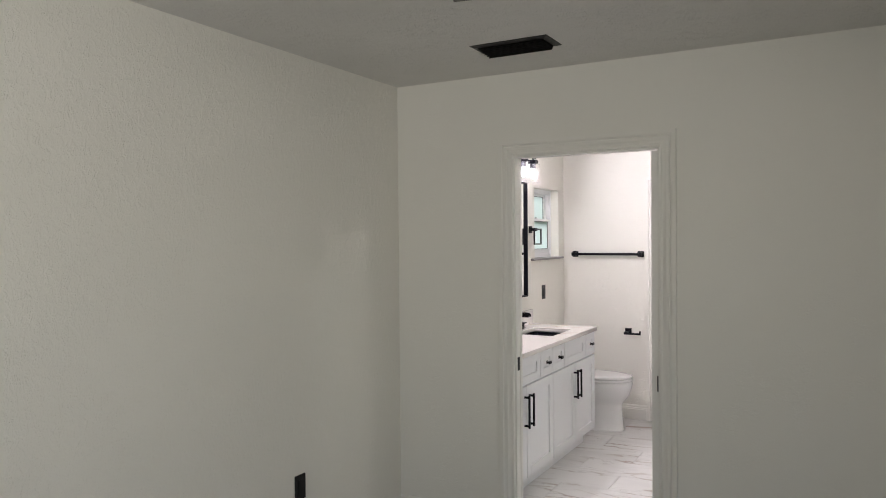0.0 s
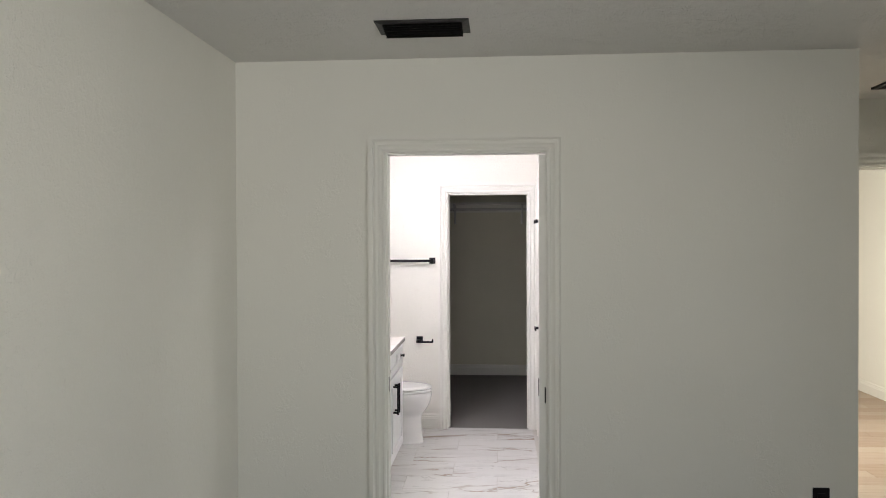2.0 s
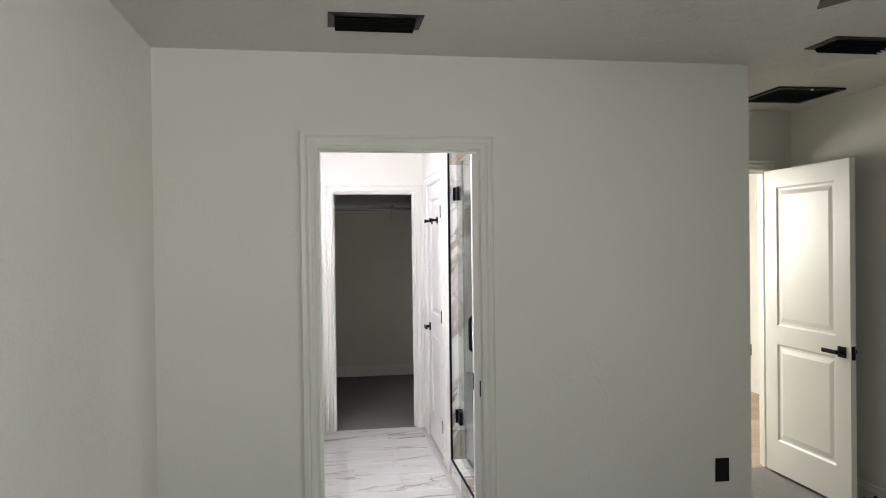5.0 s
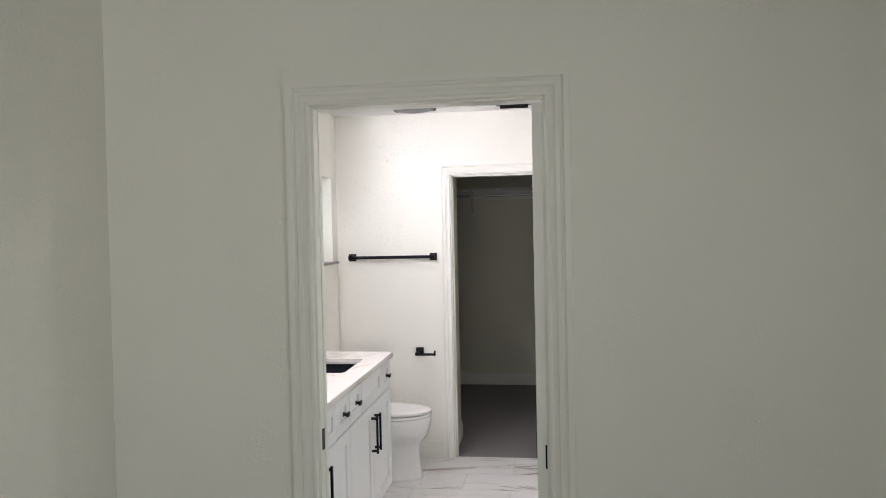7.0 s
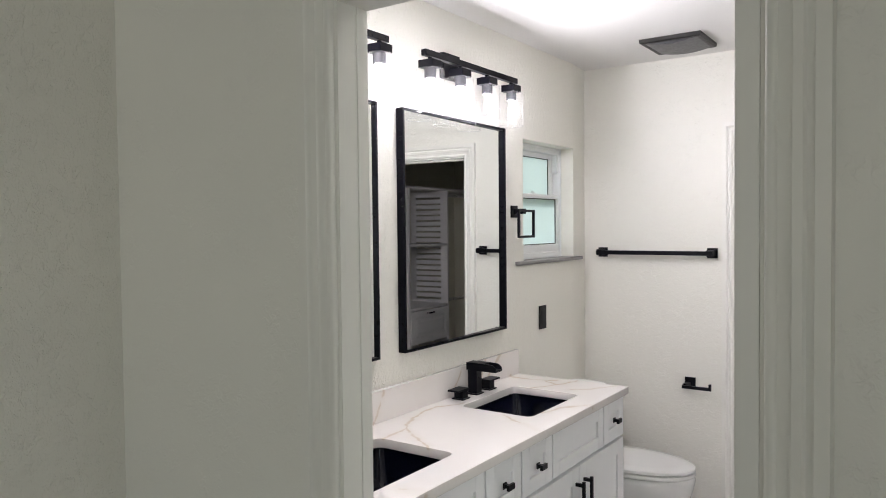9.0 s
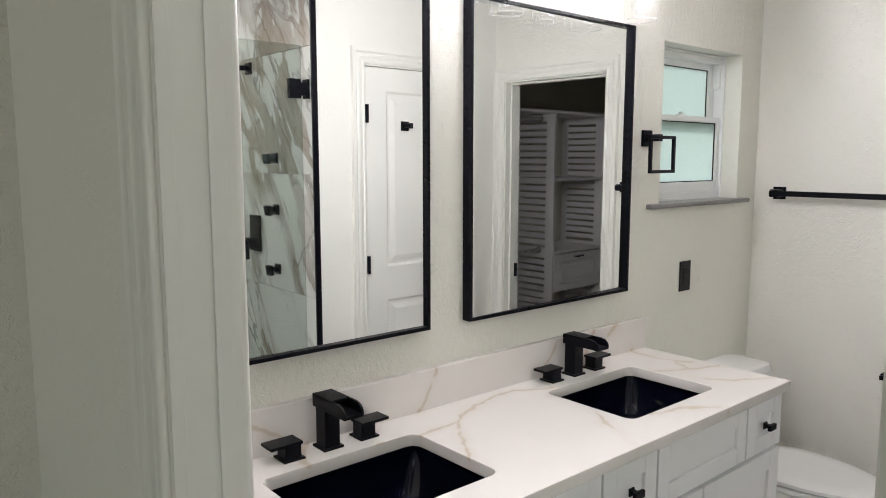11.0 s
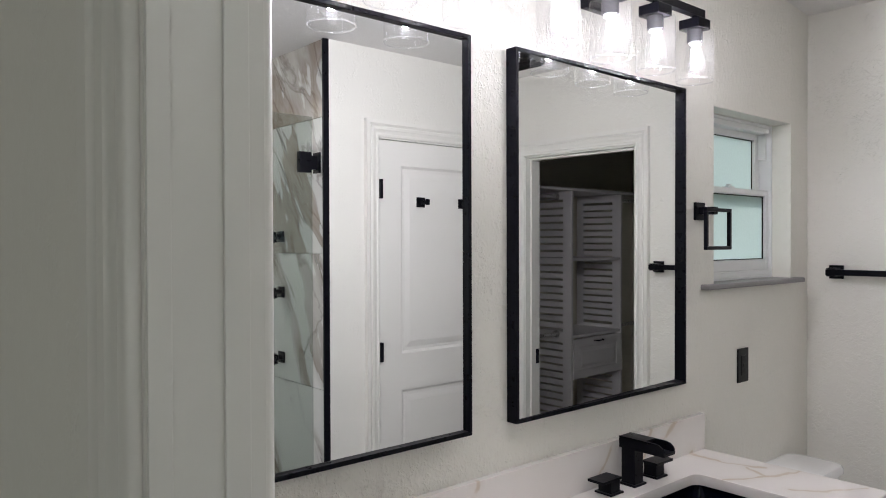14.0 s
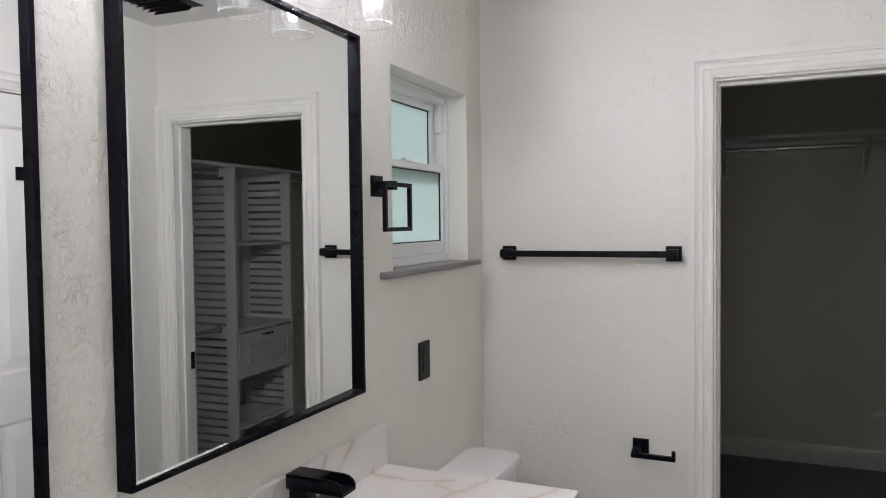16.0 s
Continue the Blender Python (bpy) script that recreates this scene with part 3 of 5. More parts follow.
part("hinge", plate(bmesh.new(), CD0 - 0.001, CD0 + 0.004, 6.888, 6.928, 1.11, 1.215), BLACK, door2, "black hinge leaf")
part("strike_plate", plate(bmesh.new(), CD1 - 0.003, CD1 + 0.001, 6.892, 6.922, 0.87, 0.95), BLACK, door2, "black strike plate")


def leaf_panels(bm, u0, u1, z0, z1, v, out):
    """A sunk moulding and raised field on one face of a leaf, in local u (along), v (through), z."""
    loops = []
    for inset, depth in ((0.0, 0.0), (0.012, -0.009), (0.026, -0.009), (0.055, -0.002)):
        loops.append([bm.verts.new((u, v + out * depth, z)) for u, z in ((u0 + inset, z0 + inset), (u1 - inset, z0 + inset), (u1 - inset, z1 - inset), (u0 + inset, z1 - inset))])
    for a, b in zip(loops, loops[1:]):
        for k in range(4):
            bm.faces.new((a[k], a[(k + 1) % 4], b[(k + 1) % 4], b[k]))
    bm.faces.new(loops[-1])


def door_leaf(parent, width, height, m, rails=(0.86, 1.0)):
    """A moulded two-panel leaf; u runs from the hinge side."""
    st, th = 0.125, 0.035
    bm = bmesh.new()
    for a in ((0, st, 0.008, height), (width - st, width, 0.008, height), (st, width - st, 0.008, 0.22), (st, width - st, height - 0.115, height), (st, width - st, *rails)):
        box(bm, a[0], a[1], 0, th, a[2], a[3])
    bmesh.ops.remove_doubles(bm, verts=bm.verts[:], dist=1e-5)
    bm.transform(m)
    leaf = part("door_leaf", bm, DOOR_PAINT, parent)
    for z0, z1 in ((0.22, rails[0]), (rails[1], height - 0.115)):
        bm = bmesh.new()
        leaf_panels(bm, st, width - st, z0, z1, 0.0, -1)
        leaf_panels(bm, st, width - st, z0, z1, th, 1)
        bmesh.ops.recalc_face_normals(bm, faces=bm.faces[:])
        bm.transform(m)
        part("panel", bm, DOOR_PAINT, leaf)
    return leaf


def lever(parent, m, knob_side=1):
    """A square rose with a flat lever, on local +v face at the origin."""
    bm = box(bmesh.new(), -0.032, 0.032, 0, 0.009, -0.032, 0.032, bevel=0.002)
    bm.transform(m)
    rose = part("rose", bm, BLACK, parent, "square black rose")
    bm = bmesh.new()
    cyl(bm, (0, 0.008, 0), (0, 0.045, 0), 0.011, seg=16)
    box(bm, -0.012 if knob_side > 0 else -0.115, 0.115 if knob_side > 0 else 0.012, 0.040, 0.052, -0.012, 0.012, bevel=0.002)
    bm.transform(m)
    part("lever", bm, BLACK, rose, "flat black lever")


def hinges(parent, places):
    for x0, x1, y0, y1, z in places:
        part("hinge", plate(bmesh.new(), x0, x1, y0, y1, z - 0.045, z + 0.045), BLACK, parent, "black hinge")


# linen door, closed, flush with the bathroom face
linen = doorway("door_3", "closed white two-panel door in black hardware", False, LD0, LD1, 2.03, XR, XR + 0.12, (XR + 0.042, XR + 0.075))
ML = Matrix(((0, 1, 0, XR + 0.004), (1, 0, 0, LD0 + 0.003), (0, 0, 1, 0), (0, 0, 0, 1)))
leaf = door_leaf(linen, LD1 - LD0 - 0.006, 2.026, ML, (0.845, 1.02))
MLF = Matrix(((0, -1, 0, XR + 0.004), (1, 0, 0, 0), (0, 0, 1, 0), (0, 0, 0, 1)))
lever(leaf, Matrix.Translation((0, LD1 - 0.07, 0.90)) @ MLF, -1)
hinges(leaf, [(XR - 0.016, XR + 0.003, LD0 - 0.006, LD0 + 0.010, z) for z in (1.797, 1.040, 0.25)])

# hallway door, standing open against the side wall
hall_door = doorway("door_4", "white moulded hallway doorway with an open leaf", True, HD0, HD1, 2.03, YH, YH2, (5.245, 5.28))
MH = Matrix(((0, 1, 0, 1.487), (-1, 0, 0, 5.185), (0, 0, 1, 0.012), (0, 0, 0, 1))) @ Matrix.Rotation(radians(0.4), 4, 'Z')
hleaf = door_leaf(hall_door, 0.80, 2.015, MH, (0.865, 0.985))
MHF = MH @ Matrix(((1, 0, 0, 0.735), (0, -1, 0, 0.0), (0, 0, 1, 0.90), (0, 0, 0, 1)))
lever(hleaf, MHF, -1)
lever(hleaf, MH @ Matrix(((1, 0, 0, 0.735), (0, 1, 0, 0.035), (0, 0, 1, 0.90), (0, 0, 0, 1))), -1)
bm = box(bmesh.new(), 0.7995, 0.8025, 0.005, 0.030, 0.86, 0.94, bevel=0.001)
box(bm, 0.8025, 0.811, 0.011, 0.024, 0.892, 0.908, bevel=0.001)
bm.transform(MH)
part("latch_plate", bm, BLACK, hleaf, "black latch plate")

for run in [((XL, YW), (XL, YB)), ((XL, YB), (BD0 - 0.088, YB)), ((BD1 + 0.088, YB), (XE, YB)), ((XE, YB), (XE, YH)),
            ((XB, YH), (XB, YW)), ((HD1 + 0.09, YH), (XB, YH)), ((XB, YW), (XL, YW)),
            ((XL - 0.03, YK), (CD0 - 0.088, YK)), ((XL, 5.96), (XL, WY1)), ((XL, WY1), (XL - 0.024, YK)), ((XR, YK), (XR, LD1 + 0.088)), ((XR, LD0 - 0.088), (XR, YS + 0.03)),
            ((XL, YC), (0.22, YC)), ((0.22, YC), (0.22, YK2)), ((XL, 7.0), (XL, YC)), ((-1.415, YK2), (-1.415, 7.38)),
            ((2.86, 9.0), (2.86, YH2)), ((0.5, YH2), (0.5, 9.0))]:
    baseboard(run)

# ---- bathroom: vanity ----
CT = 0.894
V0, V1 = 4.14, 5.955
vanity = thing("vanity_cabinet", (-1.92, 5.045, 0), "white shaker double vanity cabinet with black pulls", "vanity")
FX = -1.665
bm = bmesh.new()
for a in ((XL + 0.003, FX - 0.02, V0 + 0.004, V0 + 0.022, 0.11, CT - 0.032), (XL + 0.003, FX - 0.02, V1 - 0.033, V1 - 0.015, 0.11, CT - 0.032),
          (XL + 0.003, FX - 0.02, V0 + 0.022, V1 - 0.033, 0.11, 0.128), (XL + 0.003, XL + 0.012, V0 + 0.022, V1 - 0.033, 0.128, CT - 0.032),
          (FX - 0.036, FX - 0.02, V0 + 0.022, V1 - 0.033, 0.128, CT - 0.032)):
    box(bm, *a)
box(bm, XL + 0.003, FX - 0.09, V0 + 0.02, V1 - 0.03, 0.0, 0.11)
part("body", bm, CABINET, vanity)


def shaker(name, y0, y1, z0, z1, rail):
    """A shaker front: four frame members round a sunk panel."""
    bm = bmesh.new()
    for a in ((y0, y0 + rail, z0, z1), (y1 - rail, y1, z0, z1), (y0 + rail, y1 - rail, z0, z0 + rail), (y0 + rail, y1 - rail, z1 - rail, z1)):
        box(bm, FX - 0.018, FX, *a, bevel=0.0012, seg=1)
    box(bm, FX - 0.016, FX - 0.009, y0 + rail - 0.004, y1 - rail + 0.004, z0 + rail - 0.004, z1 - rail + 0.004)
    return part(name, bm, CABINET, vanity)


def bar_pull(parent, y, z0, z1):
    bm = box(bmesh.new(), FX + 0.026, FX + 0.037, y - 0.006, y + 0.006, z0, z1, bevel=0.0015)
    for z in (z0 + 0.014, z1 - 0.014):
        box(bm, FX, FX + 0.028, y - 0.005, y + 0.005, z - 0.006, z + 0.006)
    part("pull", bm, BLACK, parent, "black square bar pull")


def square_knob(parent, y, z):
    bm = box(bmesh.new(), FX, FX + 0.004, y - 0.010, y + 0.010, z - 0.010, z + 0.010, bevel=0.001)
    box(bm, FX + 0.003, FX + 0.020, y - 0.006, y + 0.006, z - 0.006, z + 0.006)
    box(bm, FX + 0.018, FX + 0.028, y - 0.019, y + 0.019, z - 0.009, z + 0.009, bevel=0.0015)
    part("knob", bm, BLACK, parent, "small black T knob")


for y0, y1, knob in ((4.150, 4.362, 1), (4.370, 4.815, 0), (4.823, 5.038, 1), (5.046, 5.262, 1), (5.270, 5.720, 0), (5.728, 5.938, 1)):
    front = shaker("drawer_front" if knob else "false_front", y0, y1, 0.695, 0.858, 0.05)
    if knob:
        square_knob(front, (y0 + y1) / 2, 0.776)
for y0, y1, side in ((4.150, 4.590, 1), (4.597, 5.038, 0), (5.046, 5.490, 1), (5.497, 5.938, 0)):
    front = shaker("cabinet_door", y0, y1, 0.12, 0.682, 0.06)
    bar_pull(front, y1 - 0.032 if side else y0 + 0.032, 0.435, 0.635)

SINKS = ((4.384, 4.806), (5.294, 5.712))
SX0, SX1 = -2.066, -1.764
counter = thing("countertop", (-1.92, 5.045, CT), "white quartz worktop with gold veins and two sink cut-outs", "countertop")
hole_loops = []
for a, b in SINKS:
    hole_loops.append([(x + (SX0 + SX1) / 2, y + (a + b) / 2) for x, y in rounded(SX1 - SX0, b - a, 0.028)])
part("slab", slab_with_holes("slab", [(XL + 0.002, V0 - 0.015), (-1.648, V0 - 0.015), (-1.648, V1), (XL + 0.002, V1)], hole_loops, CT - 0.031, CT, 0.002), QUARTZ, counter)
part("backsplash", B(XL + 0.002, XL + 0.021, V0 - 0.014, V1, CT + 0.0005, 1.006, bevel=0.0015), QUARTZ, counter)

for a, b in SINKS:
    cy, cx = (a + b) / 2, (SX0 + SX1) / 2
    sink = thing("undermount_sink", (cx, cy, CT - 0.16), "glossy black rectangular undermount sink", "sink", "vanity sinks")
    bm = bmesh.new()
    rings = []
    for w, h, r, z in ((0.325, b - a + 0.024, 0.035, CT - 0.034), (0.314, b - a + 0.014, 0.035, CT - 0.036), (0.300, b - a - 0.004, 0.045, CT - 0.12),
                       (0.270, b - a - 0.04, 0.05, CT - 0.148), (0.05, 0.05, 0.0245, CT - 0.158)):
        rings.append([bm.verts.new((cx + x, cy + y, z)) for x, y in rounded(w, h, r)])
    for p, q in zip(rings, rings[1:]):
        for k in range(len(p)):
            bm.faces.new((p[k], p[(k + 1) % len(p)], q[(k + 1) % len(p)], q[k]))
    bmesh.ops.recalc_face_normals(bm, faces=bm.faces[:])
    part("basin", bm, BLACK_PORCELAIN, sink, smooth=True)
    part("drain", lathe(bmesh.new(), [(0.0, 0.003), (0.02, 0.003), (0.026, 0.0)], (cx, cy, CT - 0.158)), BLACK, sink, "black drain", True)


def faucet(cy):
    f = thing("waterfall_faucet", (-2.13, cy, CT), "matte black square waterfall faucet with two handles", "faucet", "vanity faucets")
    x = -2.130
    part("base_plate", B(x - 0.027, x + 0.027, cy - 0.027, cy + 0.027, CT, CT + 0.006, bevel=0.001), BLACK, f)
    part("post", B(x - 0.021, x + 0.021, cy - 0.020, cy + 0.020, CT + 0.005, CT + 0.118, bevel=0.0015), BLACK, f)
    bm = box(bmesh.new(), x - 0.024, x + 0.114, cy - 0.026, cy + 0.026, CT + 0.100, CT + 0.108, bevel=0.001)
    box(bm, x - 0.024, x + 0.056, cy - 0.026, cy + 0.026, CT + 0.124, CT + 0.131, bevel=0.001)
    for s in (-1, 1):
        y0 = cy + s * 0.0235
        prof = [(x - 0.024, CT + 0.104), (x + 0.114, CT + 0.104), (x + 0.114, CT + 0.113), (x + 0.110, CT + 0.121), (x + 0.100, CT + 0.128), (x + 0.086, CT + 0.131), (x - 0.024, CT + 0.131)]
        sweep(bm, 2, prof, lambda i, a, b, y0=y0: (a, y0 + (i - 0.5) * 0.005, b))
    box(bm, x - 0.024, x + 0.02, cy - 0.024, cy + 0.024, CT + 0.106, CT + 0.126)
    part("spout", bm, BLACK, f)
    for s in (-1, 1):
        y = cy + s * 0.103
        h = part("handle_base", B(x - 0.027, x + 0.027, y - 0.027, y + 0.027, CT, CT + 0.005, bevel=0.001), BLACK, f)
        bm = box(bmesh.new(), x - 0.020, x + 0.020, y - 0.020, y + 0.020, CT + 0.004, CT + 0.036, bevel=0.0015)
        lo, hi = (y - 0.022, y + 0.058) if s > 0 else (y - 0.058, y + 0.022)
        box(bm, x - 0.025, x + 0.025, lo, hi, CT + 0.036, CT + 0.043, bevel=0.001)
        part("handle", bm, BLACK, h)


faucet(4.595)
faucet(5.500)


def framed_mirror(y0, y1, turn, lean, deep):
    z0, z1 = 1.119, 2.012
    m = thing("framed_mirror", (XL, (y0 + y1) / 2, z0), "rectangular wall mirror in a deep thin black metal frame", "mirror", "vanity mirrors")
    xf = XL + 0.034
    for a in ((y0, y0 + 0.010, z0, z1), (y1 - 0.010, y1, z0, z1), (y0 + 0.010, y1 - 0.010, z0, z0 + 0.010), (y0 + 0.010, y1 - 0.010, z1 - 0.010, z1)):
        part("frame_side", B(XL + 0.001, xf, *a, bevel=0.001, seg=1), FRAME_BLACK, m)
    bm = B(-0.004, 0.004, -(y1 - y0) / 2 + 0.0105, (y1 - y0) / 2 - 0.0105, -(z1 - z0) / 2 + 0.0105, (z1 - z0) / 2 - 0.0105)
    bm.transform(pose(XL + deep, (y0 + y1) / 2, (z0 + z1) / 2, 0, lean, turn))
    part("mirror_pane", bm, MIRROR, m, "silvered glass")


framed_mirror(4.200, 4.938, 0.0, 0.0, 0.0195)
framed_mirror(5.081, 5.824, 1.12, 0.09, 0.0205)


def vanity_light(cy):
    v = thing("vanity_light", (XL, cy, 2.19), "black four-lamp vanity light with clear glass shades, lit", "wall light", "vanity lights")
    xb, zb = -2.07, 2.197
    part("back_plate", B(XL, XL + 0.022, cy - 0.058, cy + 0.058, 2.165, 2.265, bevel=0.002), BLACK, v)
    part("arm", B(XL + 0.02, xb, cy - 0.011, cy + 0.011, zb - 0.011, zb + 0.011, bevel=0.001), BLACK, v)
    part("bar", B(xb - 0.011, xb + 0.011, cy - 0.333, cy + 0.333, zb - 0.011, zb + 0.011, bevel=0.001), BLACK, v)
    for k in range(4):
        y = cy + (k - 1.5) * 0.196
        bm = cyl(bmesh.new(), (xb, y, 2.172), (xb, y, 2.188), 0.008, seg=12)
        box(bm, xb - 0.031, xb + 0.031, y - 0.031, y + 0.031, 2.146, 2.174, bevel=0.002)
        cup = part("lamp_holder", bm, BLACK, v)
        part("socket", cyl(bmesh.new(), (xb, y, 2.112), (xb, y, 2.147), 0.0215, seg=24), DARK_SOCKET, cup, "dark grey socket", True)
        part("bulb_collar", cyl(bmesh.new(), (xb, y, 2.106), (xb, y, 2.1125), 0.017, seg=24), PORCELAIN, cup, "white bulb collar", True)
        bm = lathe(bmesh.new(), [(0.022, 2.143), (0.050, 2.143), (0.0515, 2.140), (0.0515, 2.004), (0.0495, 2.004)], (xb, y, 0))
        part("shade", bm, CLEAR, cup, "clear glass cylinder", True)
        bm = lathe(bmesh.new(), [(0.0492, 2.0035), (0.0495, 2.0012), (0.0505, 2.0002), (0.0515, 2.0012), (0.0518, 2.0035)], (xb, y, 0))
        part("rim", bm, GLASS_RIM, cup, "bright cut glass rim", True)
        bm = lathe(bmesh.new(), [(0.013, 2.112), (0.015, 2.100), (0.024, 2.075), (0.029, 2.055), (0.027, 2.036), (0.016, 2.024), (0.0005, 2.020)], (xb, y, 0))
        part("bulb", bm, CLEAR, cup, "clear glass bulb", True)
        # strips shaped and dimmed to shine into the room and spare the wall behind
        for side, mat, label in ((1, FILAMENT, "glowing filament strip"), (-1, FILAMENT_DIMMED, "back of the filament, dimmed to spare the wall")):
            bm = bmesh.new()
            a0, a1 = (31, 149) if side > 0 else (153, 387)
            rings = []
            for z, r in ((2.103, 0.005), (2.094, 0.009), (2.070, 0.012), (2.050, 0.012), (2.036, 0.008)):
                turn = [radians(a0 + (a1 - a0) * k / 8) for k in range(9)]
                rings.append([bm.verts.new((xb + r * math.sin(a), y + r * math.cos(a), z)) for a in turn])
            for p, q in zip(rings, rings[1:]):
                for k in range(8):
                    bm.faces.new((q[k], q[k + 1], p[k + 1], p[k]))
            part("filament", bm, mat, cup, label, True)



vanity_light(4.548)
vanity_light(5.42)

# ---- bathroom: walls' fittings ----
YF = YK
bar = thing("towel_bar", (-1.815, YF, 1.43), "matte black square towel bar on the wall", "towel bar")
for x in (-2.108, -1.522):
    p = part("wall_plate", B(x - 0.026, x + 0.026, YF - 0.008, YF, 1.404, 1.456, bevel=0.001), BLACK, bar)
    part("post", B(x - 0.016, x + 0.016, YF - 0.060, YF - 0.007, 1.414, 1.446, bevel=0.001), BLACK, p)
part("bar", B(-2.125, -1.505, YF - 0.066, YF - 0.048, 1.419, 1.441, bevel=0.001), BLACK, bar)

paper = thing("paper_holder", (-1.633, YF, 0.76), "matte black single-arm toilet paper holder, empty", "paper holder")
part("wall_plate", B(-1.660, -1.606, YF - 0.009, YF, 0.731, 0.785, bevel=0.001), BLACK, paper)
part("post", B(-1.655, -1.629, YF - 0.068, YF - 0.008, 0.737, 0.759, bevel=0.001), BLACK, paper)
bm = box(bmesh.new(), -1.655, -1.512, YF - 0.080, YF - 0.066, 0.738, 0.754, bevel=0.001)
box(bm, -1.522, -1.510, YF - 0.080, YF - 0.066, 0.738, 0.772, bevel=0.001)
part("arm", bm, BLACK, paper)

ring = thing("towel_ring", (XL, 5.95, 1.645), "matte black square towel ring beside the window", "towel ring")
part("wall_plate", B(XL, XL + 0.009, 5.922, 5.976, 1.617, 1.673, bevel=0.001), BLACK, ring)
part("post", B(XL + 0.008, XL + 0.060, 5.938, 5.962, 1.634, 1.658, bevel=0.001), BLACK, ring)
bm = bmesh.new()
for a in ((5.880, 6.032, 1.642, 1.653), (5.880, 6.032, 1.524, 1.535), (5.880, 5.891, 1.535, 1.642), (6.021, 6.032, 1.535, 1.642)):
    box(bm, XL + 0.058, XL + 0.069, *a, bevel=0.0008, seg=1)
part("ring", bm, BLACK, ring)


def outlet(name, at, m, label, gfci=False):
    """A dark wall plate with two receptacles; local x across, y out of the wall, z up."""
    o = thing(name, at, label, "outlet", "wall outlets")
    def add(bm, mat, nm, parent, lab=""):
        bm.transform(Matrix.Translation(at) @ m)
        return part(nm, bm, mat, parent, lab)
    pl = add(B(-0.036, 0.036, 0, 0.006, -0.058, 0.058, bevel=0.0018), BLACK_PLASTIC, "cover_plate", o)
    add(B(-0.0165, 0.0165, 0.0055, 0.0085, -0.034, 0.034, bevel=0.001), BLACK_PLASTIC, "receptacle", pl)
    for z in (-0.019, 0.019):
        for x in (-0.006, 0.006):
            add(B(x - 0.001, x + 0.001, 0.0083, 0.0089, z - 0.004, z + 0.004), BLACK_PLASTIC, "slot", pl, "dark slot")
    if gfci:
        add(B(-0.006, 0.006, 0.0083, 0.0095, -0.005, 0.005), BLACK_PLASTIC, "test_button", pl, "black test button")


TO_E = Matrix(((0, 1, 0, 0), (-1, 0, 0, 0), (0, 0, 1, 0), (0, 0, 0, 1)))      # faces +x
TO_S = Matrix(((1, 0, 0, 0), (0, -1, 0, 0), (0, 0, 1, 0), (0, 0, 0, 1)))      # faces -y
TO_W = Matrix(((0, -1, 0, 0), (1, 0, 0, 0), (0, 0, 1, 0), (0, 0, 0, 1)))      # faces -x
outlet("wall_outlet", (XL, 6.233, 1.125), TO_E, "black wall outlet above the toilet", True)
outlet("wall_outlet", (XL, 3.125, 0.432), TO_E, "black wall outlet near the bedroom floor")
outlet("wall_outlet", (0.470, YB, 0.432), TO_S, "black wall outlet near the bedroom floor")
outlet("wall_outlet", (2.86, 7.57, 0.43), TO_W, "black wall outlet in the hallway")

# window: two sliding sashes with frosted panes
win = thing("window_1", (XL - 0.1, (WY0 + WY1) / 2, WZ0), "white vinyl single-hung window with frosted aqua panes", "window", "", "structure")
fx0, fx1 = XL - 0.155, XL - 0.070


def four_sides(bm, x0, x1, y0, y1, z0, z1, w, wb=None):
    wb = wb or w
    for a in ((y0, y0 + w, z0, z1), (y1 - w, y1, z0, z1), (y0 + w, y1 - w, z0, z0 + wb), (y0 + w, y1 - w, z1 - w, z1)):
        box(bm, x0, x1, *a, bevel=0.002, seg=1)
    return bm


bm = four_sides(bmesh.new(), fx0, fx1, WY0, WY1, WZ0 + 0.001, WZ1, 0.010)
box(bm, fx0, fx1 - 0.006, WY0 + 0.010, WY1 - 0.010, WZ1 - 0.031, WZ1 - 0.010, bevel=0.002, seg=1)
box(bm, fx0, fx1 - 0.004, WY0 + 0.010, WY1 - 0.010, WZ0 + 0.010, WZ0 + 0.031, bevel=0.002, seg=1)
part("window_frame", bm, VINYL, win)
for y0, y1 in ((WY0 + 0.010, WY0 + 0.026), (WY1 - 0.026, WY1 - 0.010)):
    part("track", B(fx0, fx0 + 0.040, y0, y1, 1.742, WZ1 - 0.031, bevel=0.001), VINYL, win)
up = part("upper_sash", four_sides(bmesh.new(), fx0 + 0.012, fx0 + 0.040, WY0 + 0.026, WY1 - 0.026, 1.712, WZ1 - 0.030, 0.024), VINYL, win)
part("pane", B(fx0 + 0.022, fx0 + 0.028, WY0 + 0.047, WY1 - 0.047, 1.733, WZ1 - 0.050), FROSTED, up, "frosted aqua glass")
lowr = part("lower_sash", four_sides(bmesh.new(), fx0 + 0.042, fx0 + 0.074, WY0 + 0.009, WY1 - 0.009, WZ0 + 0.031, 1.742, 0.022, 0.040), VINYL, win)
part("pane", B(fx0 + 0.054, fx0 + 0.060, WY0 + 0.028, WY1 - 0.028, WZ0 + 0.066, 1.724), FROSTED, lowr, "frosted aqua glass")
for sash, x, a in ((up, fx0 + 0.0395, (WY0 + 0.049, WY1 - 0.049, 1.735, WZ1 - 0.053)), (lowr, fx0 + 0.0735, (WY0 + 0.030, WY1 - 0.030, WZ0 + 0.070, 1.721))):
    part("gasket", four_sides(bmesh.new(), x - 0.014, x - 0.008, *a, 0.005), BLACK_PLASTIC, sash, "dark gasket")
